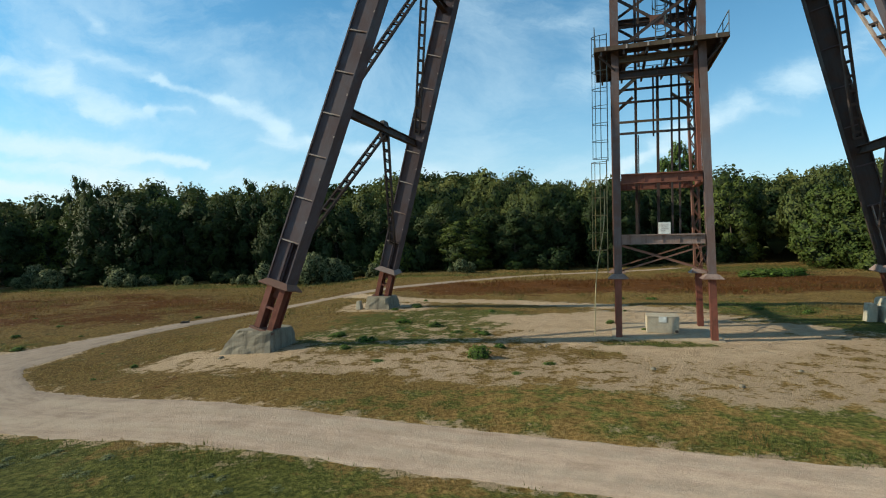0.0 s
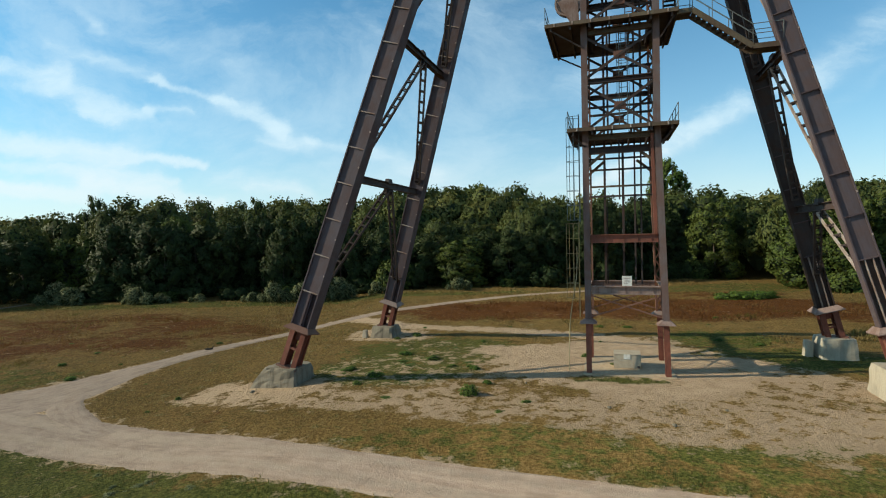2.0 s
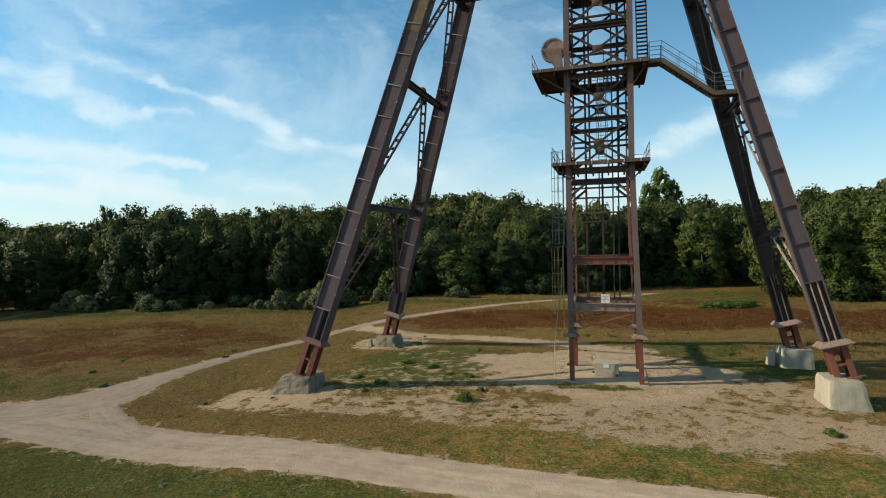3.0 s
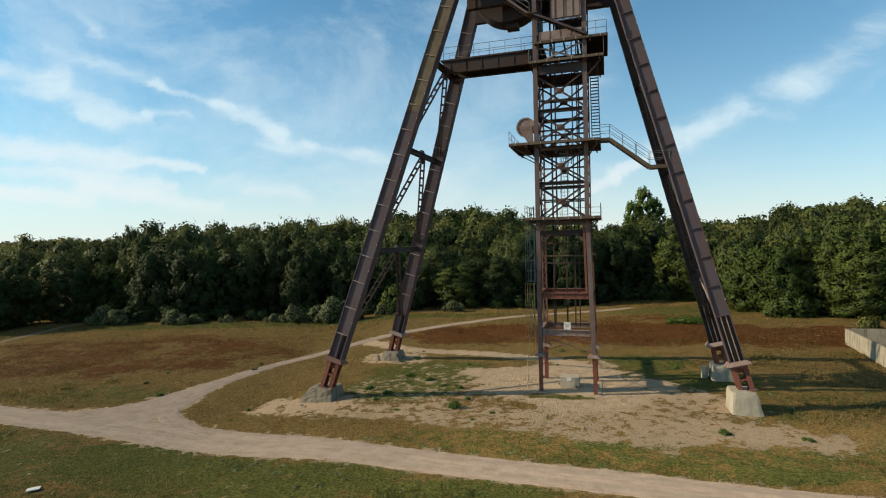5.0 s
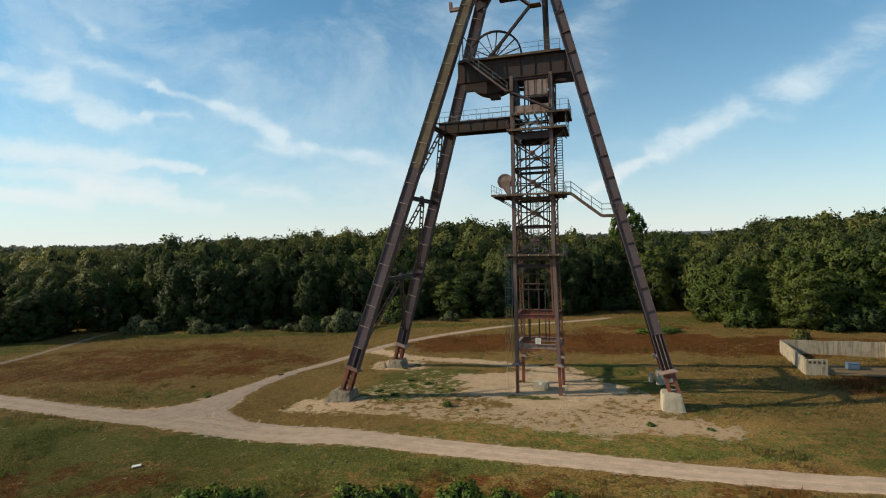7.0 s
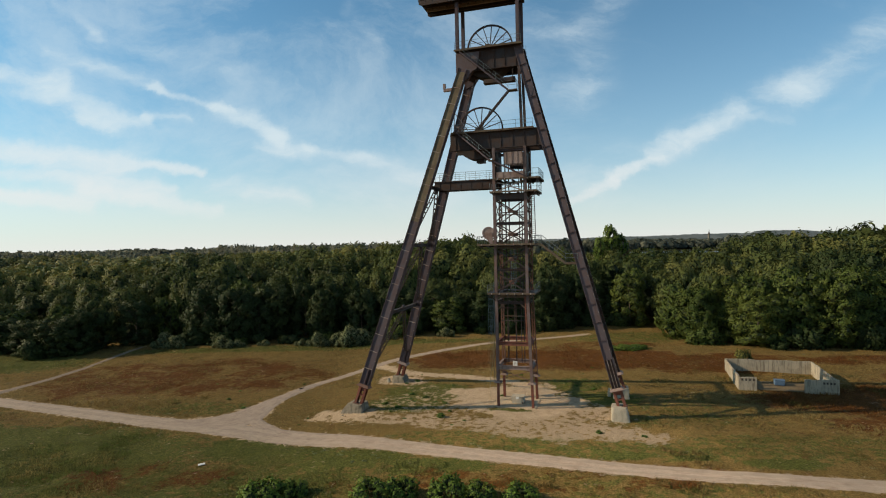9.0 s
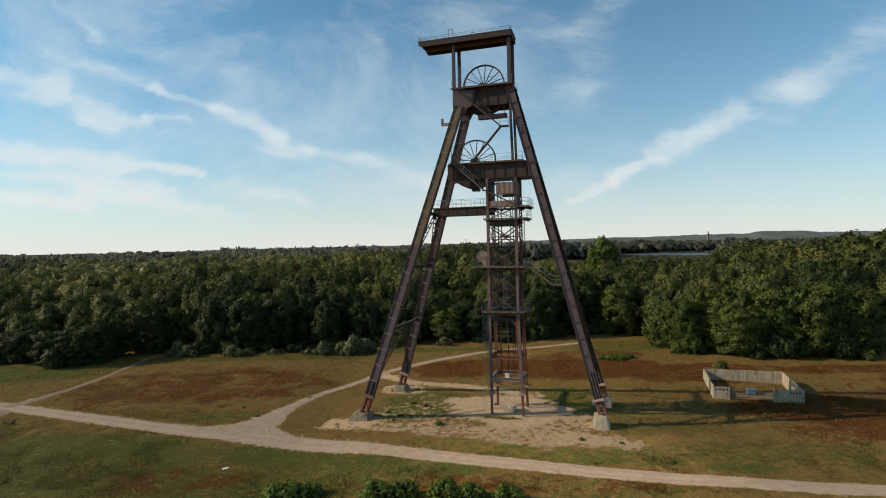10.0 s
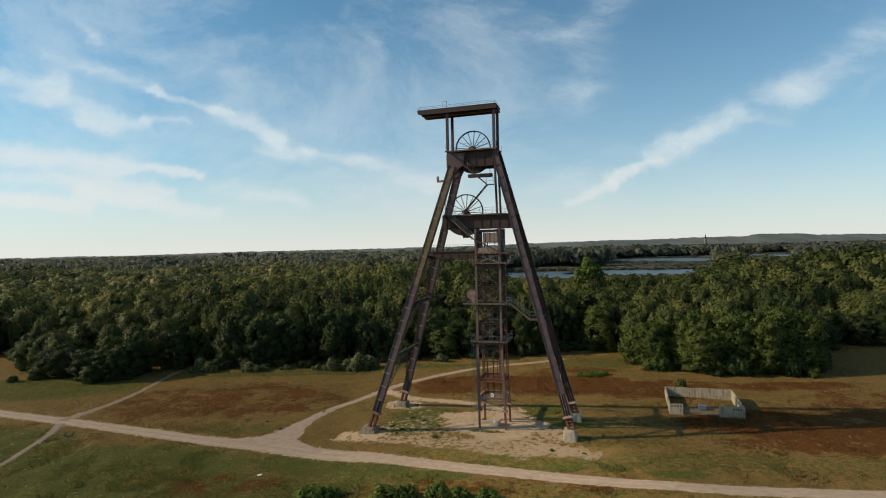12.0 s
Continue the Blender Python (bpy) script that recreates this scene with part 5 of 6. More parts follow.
rough_block("concrete_footing", (3.0, 2.4), (2.0, 2.0), 0.80, CONCRETE_GREY, 3, "weathered grey concrete footing, worn and mossy, under a leg", -18.95, -7.35, 0.45, (0.45, 0.0))
rough_block("concrete_footing", (2.2, 2.3), (1.7, 1.9), 0.86, CONCRETE_GREY, 9, "weathered grey concrete footing, streaked with stains, under a leg", -18.3, 5.95)
rough_block("concrete_footing", (2.1, 2.5), (1.56, 2.0), 1.42, CONCRETE_PALE, 14, "pale tapered concrete footing in full sun under a leg", 11.92, -3.95, 0.45, (-0.18, 0.1))
rough_block("concrete_footing", (2.05, 2.15), (1.8, 1.9), 1.28, CONCRETE_PALE, 21, "pale blocky concrete footing under a leg", 12.15, 4.65)
rough_block("concrete_block", (0.5, 0.8), (0.42, 0.7), 1.0, CONCRETE_PALE, 33, "small upright concrete block beside a footing", 10.75, 4.7)
rough_block("concrete_block", (0.5, 0.5), (0.35, 0.4), 0.55, CONCRETE_PALE, 35, "small broken concrete lump beside a footing", -19.75, 5.2)

crate = thing("concrete_box", YARD @ pose(-0.05, -0.35, 0), "low pale concrete box with a white sheet, between the tower posts", "box")
bm = bmesh.new()
box(bm, (0, 0, 0.40), (1.5, 1.2, 0.80))
bmesh.ops.bevel(bm, geom=bm.edges[:], offset=0.03, segments=2, affect="EDGES")
part("body", bm, BOX_CONCRETE, crate)
bm = bmesh.new()
box(bm, (0, 0, 0.82), (1.50, 1.20, 0.04))
part("lid", bm, BOX_CONCRETE, crate)
bm = bmesh.new()
box(bm, (-0.02, -0.615, 0.69), (0.36, 0.02, 0.28))
part("notice", bm, WHITE, crate, "blank white notice sheet")
bm = bmesh.new()
box(bm, (0.62, -0.64, 0.12), (0.14, 0.08, 0.12))
part("dark_vent", bm, DARK_WOOD, crate)


def wall_piece(name, a, b, z_top0, z_top1, thick, parent):
    """A concrete wall from a to b whose top runs from one height to another."""
    bm = bmesh.new()
    m, ln = along((a[0], a[1], 0), (b[0], b[1], 0), (0, 0, 1))
    n = max(2, int(ln / 0.5))
    rows = []
    for i in range(n + 1):
        k = i / n
        top = z_top0 + (z_top1 - z_top0) * k + (noise.noise(Vector((a[0] + k * ln * 0.8, a[1], 1.3))) * 0.12)
        d = Vector((b[0] - a[0], b[1] - a[1], 0)).normalized()
        s = Vector((-d.y, d.x, 0)) * thick / 2
        p = Vector((a[0] + (b[0] - a[0]) * k, a[1] + (b[1] - a[1]) * k, 0))
        rows.append([bm.verts.new(p - s + Vector((0, 0, -1.0))), bm.verts.new(p + s + Vector((0, 0, -1.0))), bm.verts.new(p + s + Vector((0, 0, top))), bm.verts.new(p - s + Vector((0, 0, top)))])
    for p, q in zip(rows, rows[1:]):
        for i in range(4):
            j = (i + 1) % 4
            bm.faces.new((p[i], p[j], q[j], q[i]))
    bm.faces.new(rows[0][::-1])
    bm.faces.new(rows[-1])
    bmesh.ops.recalc_face_normals(bm, faces=bm.faces)
    return part(name, bm, CONCRETE, parent)


pen = thing("concrete_enclosure", YARD, "roofless pale concrete enclosure with stained walls, open at the front", "ruin")
wall_piece("wall", (27.15, 12.75), (27.4, 22.3), 1.52, 1.80, 0.18, pen)
wall_piece("wall", (27.55, 22.2), (38.25, 21.9), 1.78, 1.95, 0.18, pen)
wall_piece("wall", (38.25, 12.75), (38.35, 21.75), 1.50, 1.95, 0.18, pen)
wall_piece("wall", (27.1, 12.6), (29.2, 12.6), 1.40, 1.42, 0.28, pen)
wall_piece("wall", (34.65, 12.6), (38.4, 12.6), 1.45, 1.60, 0.28, pen)
for u in (27.5, 27.95, 28.4, 28.85, 36.75, 37.1, 37.5, 37.85):
    bm = bmesh.new()
    box(bm, (u, 12.45, 1.13), (0.22, 0.03, 0.28))
    part("slot", bm, DARK_WOOD, pen)
bm = bmesh.new()
box(bm, (32.8, 15.0, -0.16), (11.0, 4.6, 0.10))
part("floor_slab", bm, FLOOR_EARTH, pen, "dry earth floor with withered grass")
bin_ = thing("blue_crate", YARD @ pose(32.6, 15.6, -0.11), "small faded blue crate inside the concrete enclosure", "crate")
bm = bmesh.new()
box(bm, (0, 0, 0.33), (1.15, 0.8, 0.66))
bmesh.ops.bevel(bm, geom=bm.edges[:], offset=0.05, segments=2, affect="EDGES")
part("body", bm, BLUE, bin_)
bm = bmesh.new()
box(bm, (0, 0, 0.69), (1.24, 0.88, 0.07))
part("lid", bm, BLUE, bin_)

# ---- plants ----
rng = np.random.default_rng(5)


def cards(centres, normals, size, r):
    """Small leaf sprays (uneven four-sided flakes) at the given places."""
    n = len(centres)
    ref = r.normal(size=(n, 3))
    t1 = np.cross(normals, ref)
    t1 /= np.linalg.norm(t1, axis=1)[:, None] + 1e-9
    t2 = np.cross(normals, t1)
    s = size * r.uniform(0.55, 1.3, n)
    corner = []
    for k in range(4):
        a = k * 1.5708 + r.uniform(-0.45, 0.45, n)
        q = s * r.uniform(0.35, 0.85, n) * (1.0 if k % 2 == 0 else 0.75)
        lift = s * r.uniform(-0.16, 0.16, n)
        corner.append(centres + t1 * (np.cos(a) * q)[:, None] + t2 * (np.sin(a) * q)[:, None] + normals * lift[:, None])
    return np.stack(corner, 1).reshape(-1, 3)


def crown_lumps(h, rad, base, lumps, r, shape):
    """Centres and radii of the lumps that make up a crown."""
    k = np.arange(lumps)
    t = 0.05 + 0.88 * (k + r.uniform(0, 1, lumps)) / lumps
    prof = np.sqrt(np.clip(1 - ((t - 0.42) / 0.60) ** 2, 0.02, 1)) ** shape
    a = k * 2.39996 + r.uniform(-0.7, 0.7, lumps)
    reach = rad * prof * r.uniform(0.40, 0.84, lumps)
    c = np.stack([np.cos(a) * reach, np.sin(a) * reach, base + (h - base) * t * 0.92], 1)
    return c, rad * r.uniform(0.15, 0.46, lumps) * (0.6 + 0.4 * prof) * (34.0 / lumps) ** 0.36


def even_directions(n, r):
    k = np.arange(n) + 0.5
    z = 1 - 2 * k / n
    a = k * 2.39996 + r.uniform(0, 6.283)
    q = np.sqrt(1 - z * z)
    d = np.stack([np.cos(a) * q, np.sin(a) * q, z], 1) + r.normal(size=(n, 3)) * 0.6 / math.sqrt(n)
    return d / np.linalg.norm(d, axis=1)[:, None]


def foliage(h, rad, base, lumps, n, seed, shape=1.0, cover=1.5, low=0.0, ruffle=0.6, fat=1.0):
    """Leaf sprays on the open side of a crown's lumps, and small dark bodies as inner shade."""
    r = np.random.default_rng(seed)
    c, lr = crown_lumps(h, rad, base, lumps, r, shape)
    lr = lr * fat
    share = lr ** 2 / np.sum(lr ** 2)
    ps, ds, own = [], [], []
    for i in range(lumps):
        d = even_directions(max(int(n * 2.2 * share[i]), 4), r)
        ps.append(c[i] + d * (lr[i] * (0.74 + np.minimum(np.abs(r.normal(0, 0.24, len(d))), 0.44)))[:, None])
        ds.append(d)
        own.append(np.full(len(d), i))
    p, d, own = np.concatenate(ps), np.concatenate(ds), np.concatenate(own)
    shift = np.zeros_like(p)
    for k in range(5):
        wave = r.normal(size=3)
        wave *= 6.283 / (np.linalg.norm(wave) * rad * r.uniform(0.22, 0.6))
        way = r.normal(size=3)
        shift += np.sin(p @ wave + r.uniform(0, 6.3))[:, None] * way[None] / np.linalg.norm(way) * rad * 0.06
    gap = np.linalg.norm(p[:, None, :] - c[None], axis=2) / lr[None]
    gap[np.arange(len(p)), own] = 9.0
    out = c - np.array([0, 0, base + (h - base) * 0.40])
    out[:, 2] *= rad / (0.5 * (h - base))
    out /= np.linalg.norm(out, axis=1)[:, None] + 1e-6
    free = (gap.min(axis=1) > 0.90) & (p[:, 2] > max(low * h, 0.01 * h)) & (np.sum(d * out[own], axis=1) > -0.2)
    area = 4 * math.pi * np.sum(lr ** 2) * free.mean()
    p, d = (p + shift)[free], d[free]
    p[:, 2] = np.maximum(p[:, 2], 0.0)
    pick = r.permutation(len(p))[:n]
    p, d = p[pick], d[pick]
    size = math.sqrt(cover * area / (len(p) * 0.62))
    nrm = d + r.normal(size=d.shape) * ruffle
    nrm /= np.linalg.norm(nrm, axis=1)[:, None]
    soft = d * 0.65 + out[own[free]][pick] * 0.55 + nrm * (0.30 + 0.6 * ruffle)
    soft /= np.linalg.norm(soft, axis=1)[:, None]
    return cards(p, nrm, size, r), bodies(c, lr * 0.74, h, low), np.repeat(soft, 4, axis=0)


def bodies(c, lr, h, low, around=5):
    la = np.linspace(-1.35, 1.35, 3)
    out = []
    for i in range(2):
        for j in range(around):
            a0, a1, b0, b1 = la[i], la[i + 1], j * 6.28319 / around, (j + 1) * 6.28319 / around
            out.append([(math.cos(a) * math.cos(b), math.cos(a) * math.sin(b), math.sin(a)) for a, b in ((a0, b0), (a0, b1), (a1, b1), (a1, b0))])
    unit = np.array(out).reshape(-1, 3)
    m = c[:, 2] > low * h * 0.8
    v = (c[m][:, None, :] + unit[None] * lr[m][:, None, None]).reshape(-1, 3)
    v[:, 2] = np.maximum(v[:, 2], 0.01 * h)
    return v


def quads(n):
    return np.arange(n * 4).reshape(-1, 4)


def leafy_mesh(name, leaf_, body, soft, mat, tone=None):
    """Leaf sprays whose shading follows the lump they sit on, round dark bodies for inner shade."""
    v = np.concatenate([leaf_, body])
    me = raw_mesh(name, v, quads(len(v) // 4), mat, None if tone is None else {"tone": np.concatenate([tone, np.zeros(len(body))])}, INNER_SHADE, len(leaf_) // 4)
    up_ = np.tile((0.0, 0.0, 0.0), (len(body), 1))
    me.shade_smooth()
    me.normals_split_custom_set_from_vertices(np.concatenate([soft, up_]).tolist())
    return me


def crown_mesh(name, h, rad, base, lumps, n, mat, seed, shape=1.0, cover=1.5, fat=1.0):
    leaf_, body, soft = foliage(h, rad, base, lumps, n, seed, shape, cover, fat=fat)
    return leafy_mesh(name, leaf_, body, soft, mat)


def trunk_mesh(h, r0, seed, limbs=6):
    """A tapered, slightly bent trunk with limbs."""
    bm = bmesh.new()
    rnd = random.Random(seed)

    def limb(a, b, ra, rb, n=6):
        m, ln = along(a, b, (0, 1, 0.1))
        ra_ = [bm.verts.new(m @ Vector((ra * math.cos(6.2832 * i / n), ra * math.sin(6.2832 * i / n), 0))) for i in range(n)]
        rb_ = [bm.verts.new(m @ Vector((rb * math.cos(6.2832 * i / n), rb * math.sin(6.2832 * i / n), ln))) for i in range(n)]
        for i in range(n):
            j = (i + 1) % n
            bm.faces.new((ra_[i], ra_[j], rb_[j], rb_[i]))

    pts = [Vector((0, 0, -0.4))]
    for i in range(4):
        pts.append(Vector((rnd.uniform(-0.25, 0.25) * i * 0.4, rnd.uniform(-0.25, 0.25) * i * 0.4, h * (i + 1) / 4)))
    for i in range(4):
        limb(pts[i], pts[i + 1], r0 * (1 - 0.22 * i), r0 * (1 - 0.22 * (i + 1)))
    for i in range(limbs):
        k = rnd.uniform(0.25, 0.95)
        p = pts[1].lerp(pts[4], k)
        a = i * 2.4 + rnd.uniform(-0.4, 0.4)
        ln = h * 0.28 * rnd.uniform(0.7, 1.2)
        limb(p, p + Vector((math.cos(a) * ln, math.sin(a) * ln, ln * 0.8)), r0 * 0.4, r0 * 0.08, 5)
    return finish("trunk", bm, BARK, True)


TREE_KINDS = []
for i in range(7):
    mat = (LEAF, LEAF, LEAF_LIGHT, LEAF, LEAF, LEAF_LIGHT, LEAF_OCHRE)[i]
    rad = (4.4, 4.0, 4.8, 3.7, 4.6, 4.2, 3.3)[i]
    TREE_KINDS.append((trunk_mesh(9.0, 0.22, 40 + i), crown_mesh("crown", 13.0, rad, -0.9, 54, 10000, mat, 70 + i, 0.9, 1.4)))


def edge_y(x):
    """The front edge of the wood."""
    return np.interp(x, [-220, -160, -108, -103, -91, -77, -72.5, -67.5, -65, -60.5, -57, -48, -30, -12, 5, 22, 34, 40, 44.6, 45.4, 48.5, 55, 64, 75, 81, 84, 87, 92, 104, 120, 170, 260],
                     [112, 98, 86, 70, 66.5, 63.5, 65, 69, 79, 80, 76, 75.5, 77, 78, 78, 78, 82, 86, 81, 69, 61.5, 56, 52.5, 50, 51, 56, 66, 75, 76, 77, 92, 112])


def lie(x, y):
    """Higher wood on the right, lower before the lakes."""
    q = (x - 2.6) / (y + 57.5)
    return (3.0 * step((y - 98) / 60) - 9.0 * step((y - 180) / 30)) * step((q - 0.48) / 0.06) - 4.5 * np.exp(-((q - 0.622) / 0.036) ** 2) * step((y - 118) / 30) - 4.0 * step((q - 0.08) / 0.05) * step((0.54 - q) / 0.06) * step((y - 104) / 30) - 4.0 * step((q - 0.08) / 0.05) * step((0.54 - q) / 0.06) * step((y - 150) / 25)


def wood_height(x, y):
    return 14.6 + 1.2 * np.exp(-((x - 8) / 35.0) ** 2) - 1.9 * np.exp(-((x - 6) / 10.0) ** 2) * step((130 - y) / 20) + 4.6 * step((y - 84) / 45) + lie(x, y) - 4.5 * step((-45 - x) / 60) - 1.2 * step((x - 40) / 10) * step((70 - y) / 10) + (value_noise(x, y, 22, 11) - 0.5) * 4.0


def jitter_grid(x0, x1, y0, y1, gap, r):
    gx, gy = np.meshgrid(np.arange(x0, x1, gap), np.arange(y0, y1, gap))
    return gx.ravel() + r.uniform(-0.42, 0.42, gx.size) * gap, gy.ravel() + r.uniform(-0.42, 0.42, gy.size) * gap


def build_tree(x, y, h, kind, turn, wide, label):
    t = thing("tree", pose(x, y, float(terrain(x, y)), 0, 0, turn), label, "tree", "trees of the wood's edge")
    trunk, crown = TREE_KINDS[kind]
    a = part("trunk", trunk, None, t)
    b = part("crown", crown, None, t)
    a.scale = (1, 1, h / 13.0)
    b.scale = (wide, wide, h / 13.0)
    return t


LABELS = ("dense dark green broadleaf tree at the wood's edge", "dark green leafy tree with foliage down to the grass", "lighter green leafy tree at the wood's edge",
          "dark green tree with an uneven crown in the wood", "broad dark green tree at the wood's edge", "bright green bushy tree at the wood's edge", "slender tree with yellowing leaves in the wood")
tx, ty = jitter_grid(-150, 150, 50, 112, 5.6, rng)
depth = ty - edge_y(tx)
keep = (depth > 2.0) & (depth < 10.5) & (tx > -112) & (tx < 134)
for x, y, d in zip(tx[keep], ty[keep], depth[keep]):
    right = 44 < x < 85
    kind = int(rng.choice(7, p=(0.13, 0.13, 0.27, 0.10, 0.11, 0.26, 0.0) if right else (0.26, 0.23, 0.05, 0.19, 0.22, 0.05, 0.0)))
    h = float(wood_height(x, y)) * rng.uniform(0.80, 1.0) * (0.86 if d < 6 else 0.96)
    h -= 2.4 * math.exp(-((x - 4) / 20) ** 2) + 3.6 * math.exp(-((x - 104) / 13) ** 2)
    build_tree(x, y, h, kind, rng.uniform(0, 360), rng.uniform(0.82, 1.12), LABELS[kind])

for x, y, h, k in ((80, 55.5, 14.5, 5), (76, 56.5, 15.0, 2), (82.5, 59, 14.5, 4), (71.5, 55, 14.2, 5), (66.5, 57.5, 14.6, 2), (61, 60, 14.0, 5), (84.5, 65, 17.0, 4), (86.0, 70, 17.5, 0), (87.5, 75, 18.0, 4), (88.5, 80, 18.0, 1), (82.0, 68, 17.0, 3)):
    build_tree(x, y, h, k, rng.uniform(0, 360), 1.1, LABELS[k])

# tall poplars over the wood
POPLAR = crown_mesh("crown", 25.0, 3.0, 2.0, 60, 6500, LEAF_WEED, 301, 0.5, 1.3, 1.5)
POPLAR_TRUNK = trunk_mesh(19.0, 0.3, 300, 8)
for x, y, s, w in ((51.5, 113.9, 1.08, 0.95), (47.8, 113.0, 0.93, 0.62), (55.2, 116.0, 0.97, 0.7)):
    t = thing("poplar", pose(x, y, -0.5), "tall dark green poplar rising above the wood", "tree", "poplars above the wood")
    a, b = part("trunk", POPLAR_TRUNK, None, t), part("crown", POPLAR, None, t)
    a.scale, b.scale = (1, 1, s), (w, w, s)
THIN = crown_mesh("crown", 12.0, 1.7, 4.0, 18, 1700, LEAF_LIGHT, 311, 0.6, 0.5)
for x, y, s in ((-60.5, 88.0, 1.55), (-57.5, 87.0, 1.42), (-63, 92, 1.36), (-33.5, 92, 1.50)):
    t = thing("thin_tree", pose(x, y, -0.9), "thin sparse tree standing above the wood", "tree", "thin trees above the wood")
    a, b = part("trunk", POPLAR_TRUNK, None, t), part("crown", THIN, None, t)
    a.scale, b.scale = (0.4, 0.4, 0.44 * s), (1, 1, s)


# ---- the woods further off ----
# the open end of the field, south of the headframe
SOUTH = (2.6, -57.5)


def wood_template(n, lumps, seed, low=0.3, cover=1.5, dense=True):
    leaf_, body, soft = foliage(1.0, 0.46, 0.08, lumps, n, seed, 0.8, cover, low, 0.34 if dense else 0.16)
    return leaf_, body if dense else body[:4], soft


def scatter(templates, x, y, h, w, r):
    """Many crowns as two arrays of vertices: leaves and inner bodies."""
    outs, tones = ([], [], []), []
    which = r.integers(0, len(templates), len(x))
    for i, pair in enumerate(templates):
        m = which == i
        a = r.uniform(0, 6.283, m.sum())
        c, s = np.cos(a)[:, None], np.sin(a)[:, None]
        for tpl, out in zip(pair, outs):
            px = (tpl[None, :, 0] * c - tpl[None, :, 1] * s) * w[m][:, None] + x[m][:, None]
            py = (tpl[None, :, 0] * s + tpl[None, :, 1] * c) * w[m][:, None] + y[m][:, None]
            pz = tpl[None, :, 2] * h[m][:, None] + terrain(x[m], y[m])[:, None]
            if tpl is pair[2]:
                px = tpl[None, :, 0] * c - tpl[None, :, 1] * s
                py = tpl[None, :, 0] * s + tpl[None, :, 1] * c
                pz = np.broadcast_to(tpl[None, :, 2], px.shape)
            out.append(np.stack([px, py, pz], 2).reshape(-1, 3))
        # Shade on the wood's front is put into the tone: edge rows capped darker.
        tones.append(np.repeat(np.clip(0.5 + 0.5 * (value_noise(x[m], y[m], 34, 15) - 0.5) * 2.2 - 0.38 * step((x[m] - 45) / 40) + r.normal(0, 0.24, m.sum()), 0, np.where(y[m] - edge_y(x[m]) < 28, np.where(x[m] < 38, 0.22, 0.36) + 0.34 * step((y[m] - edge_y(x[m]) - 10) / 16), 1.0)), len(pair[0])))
    return [np.concatenate(o) for o in (*outs, tones)]


def wood_object(name, sets, label, category="wood", mat=LEAF_FAR):
    leaf_, body, soft, tone = (np.concatenate([q[k] for q in sets]) for k in range(4))
    return tagged(new(name, leafy_mesh(name, leaf_, body, soft, mat, tone)), label, category, kind="stuff")


def in_lake(x, y, grow=1.0):
    inside = np.zeros(np.shape(x), bool)
    for cx, cy, rx, ry in LAKES:
        inside |= np.hypot((x - cx) / (rx * grow), (y - cy) / (ry * grow)) < 1 + 0.25 * (value_noise(x, y, 40, 77) - 0.5)
    return inside


LAKES = ((112, 462, 56, 60), (210, 470, 80, 52), (395, 830, 105, 130), (190, 610, 60, 26), (640, 940, 62, 170), (95, 600, 40, 22))


def open_view(x, y):
    """Low ground in front of the lakes."""
    q = (x - SOUTH[0]) / (y - SOUTH[1])
    return (y > 175) & (y < 590 + 400 * step((q - 0.28) / 0.1)) & (q > 0.10) & (q < 0.53) | (y > 330) & (y < 1130) & (q > 0.57) & (q < 0.685)


wr = np.random.default_rng(21)
x, y = jitter_grid(-330, 330, 60, 215, 8.2, wr)
d = y - edge_y(x)
m = (d > 9.5) & (np.abs(x - 2) < 0.88 * (y + 66)) & ~(open_view(x, y) & (wr.uniform(0, 1, len(x)) < 0.75))
x, y = x[m], y[m]
h = wood_height(x, y) * wr.uniform(0.84, 1.08, len(x)) * np.where(y - edge_y(x) < 26, 0.90, 1.0) * (1 - 0.2 * np.exp(-((x - 106) / 16) ** 2) * (y < 104))
w = h * wr.uniform(0.62, 1.0, len(x))
front = np.hypot(x - SOUTH[0], y - SOUTH[1]) < 232
edge = front & (y - edge_y(x) < 20)
front = front & ~edge
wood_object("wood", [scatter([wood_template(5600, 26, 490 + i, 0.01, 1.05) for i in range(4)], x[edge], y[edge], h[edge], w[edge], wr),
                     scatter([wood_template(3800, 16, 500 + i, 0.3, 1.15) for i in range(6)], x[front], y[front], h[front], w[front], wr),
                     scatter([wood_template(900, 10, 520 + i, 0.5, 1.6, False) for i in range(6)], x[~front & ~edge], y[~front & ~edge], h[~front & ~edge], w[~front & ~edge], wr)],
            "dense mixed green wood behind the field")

x, y = jitter_grid(-560, 560, 212, 520, 9.6, wr)
m = (np.abs(x - 2) < 0.88 * (y + 66)) & ~in_lake(x, y, 1.1)
x, y = x[m], y[m]
low = open_view(x, y)
h = (14.5 + (value_noise(x, y, 45, 12) - 0.5) * 6) * wr.uniform(0.8, 1.15, len(x)) * np.where(low, 0.13, 1.0)
m = ~low | (wr.uniform(0, 1, len(x)) < 0.95)
x, y, h = x[m], y[m], h[m]
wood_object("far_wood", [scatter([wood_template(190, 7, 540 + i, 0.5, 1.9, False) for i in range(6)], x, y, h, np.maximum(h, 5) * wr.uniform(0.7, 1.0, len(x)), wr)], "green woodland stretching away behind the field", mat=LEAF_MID)

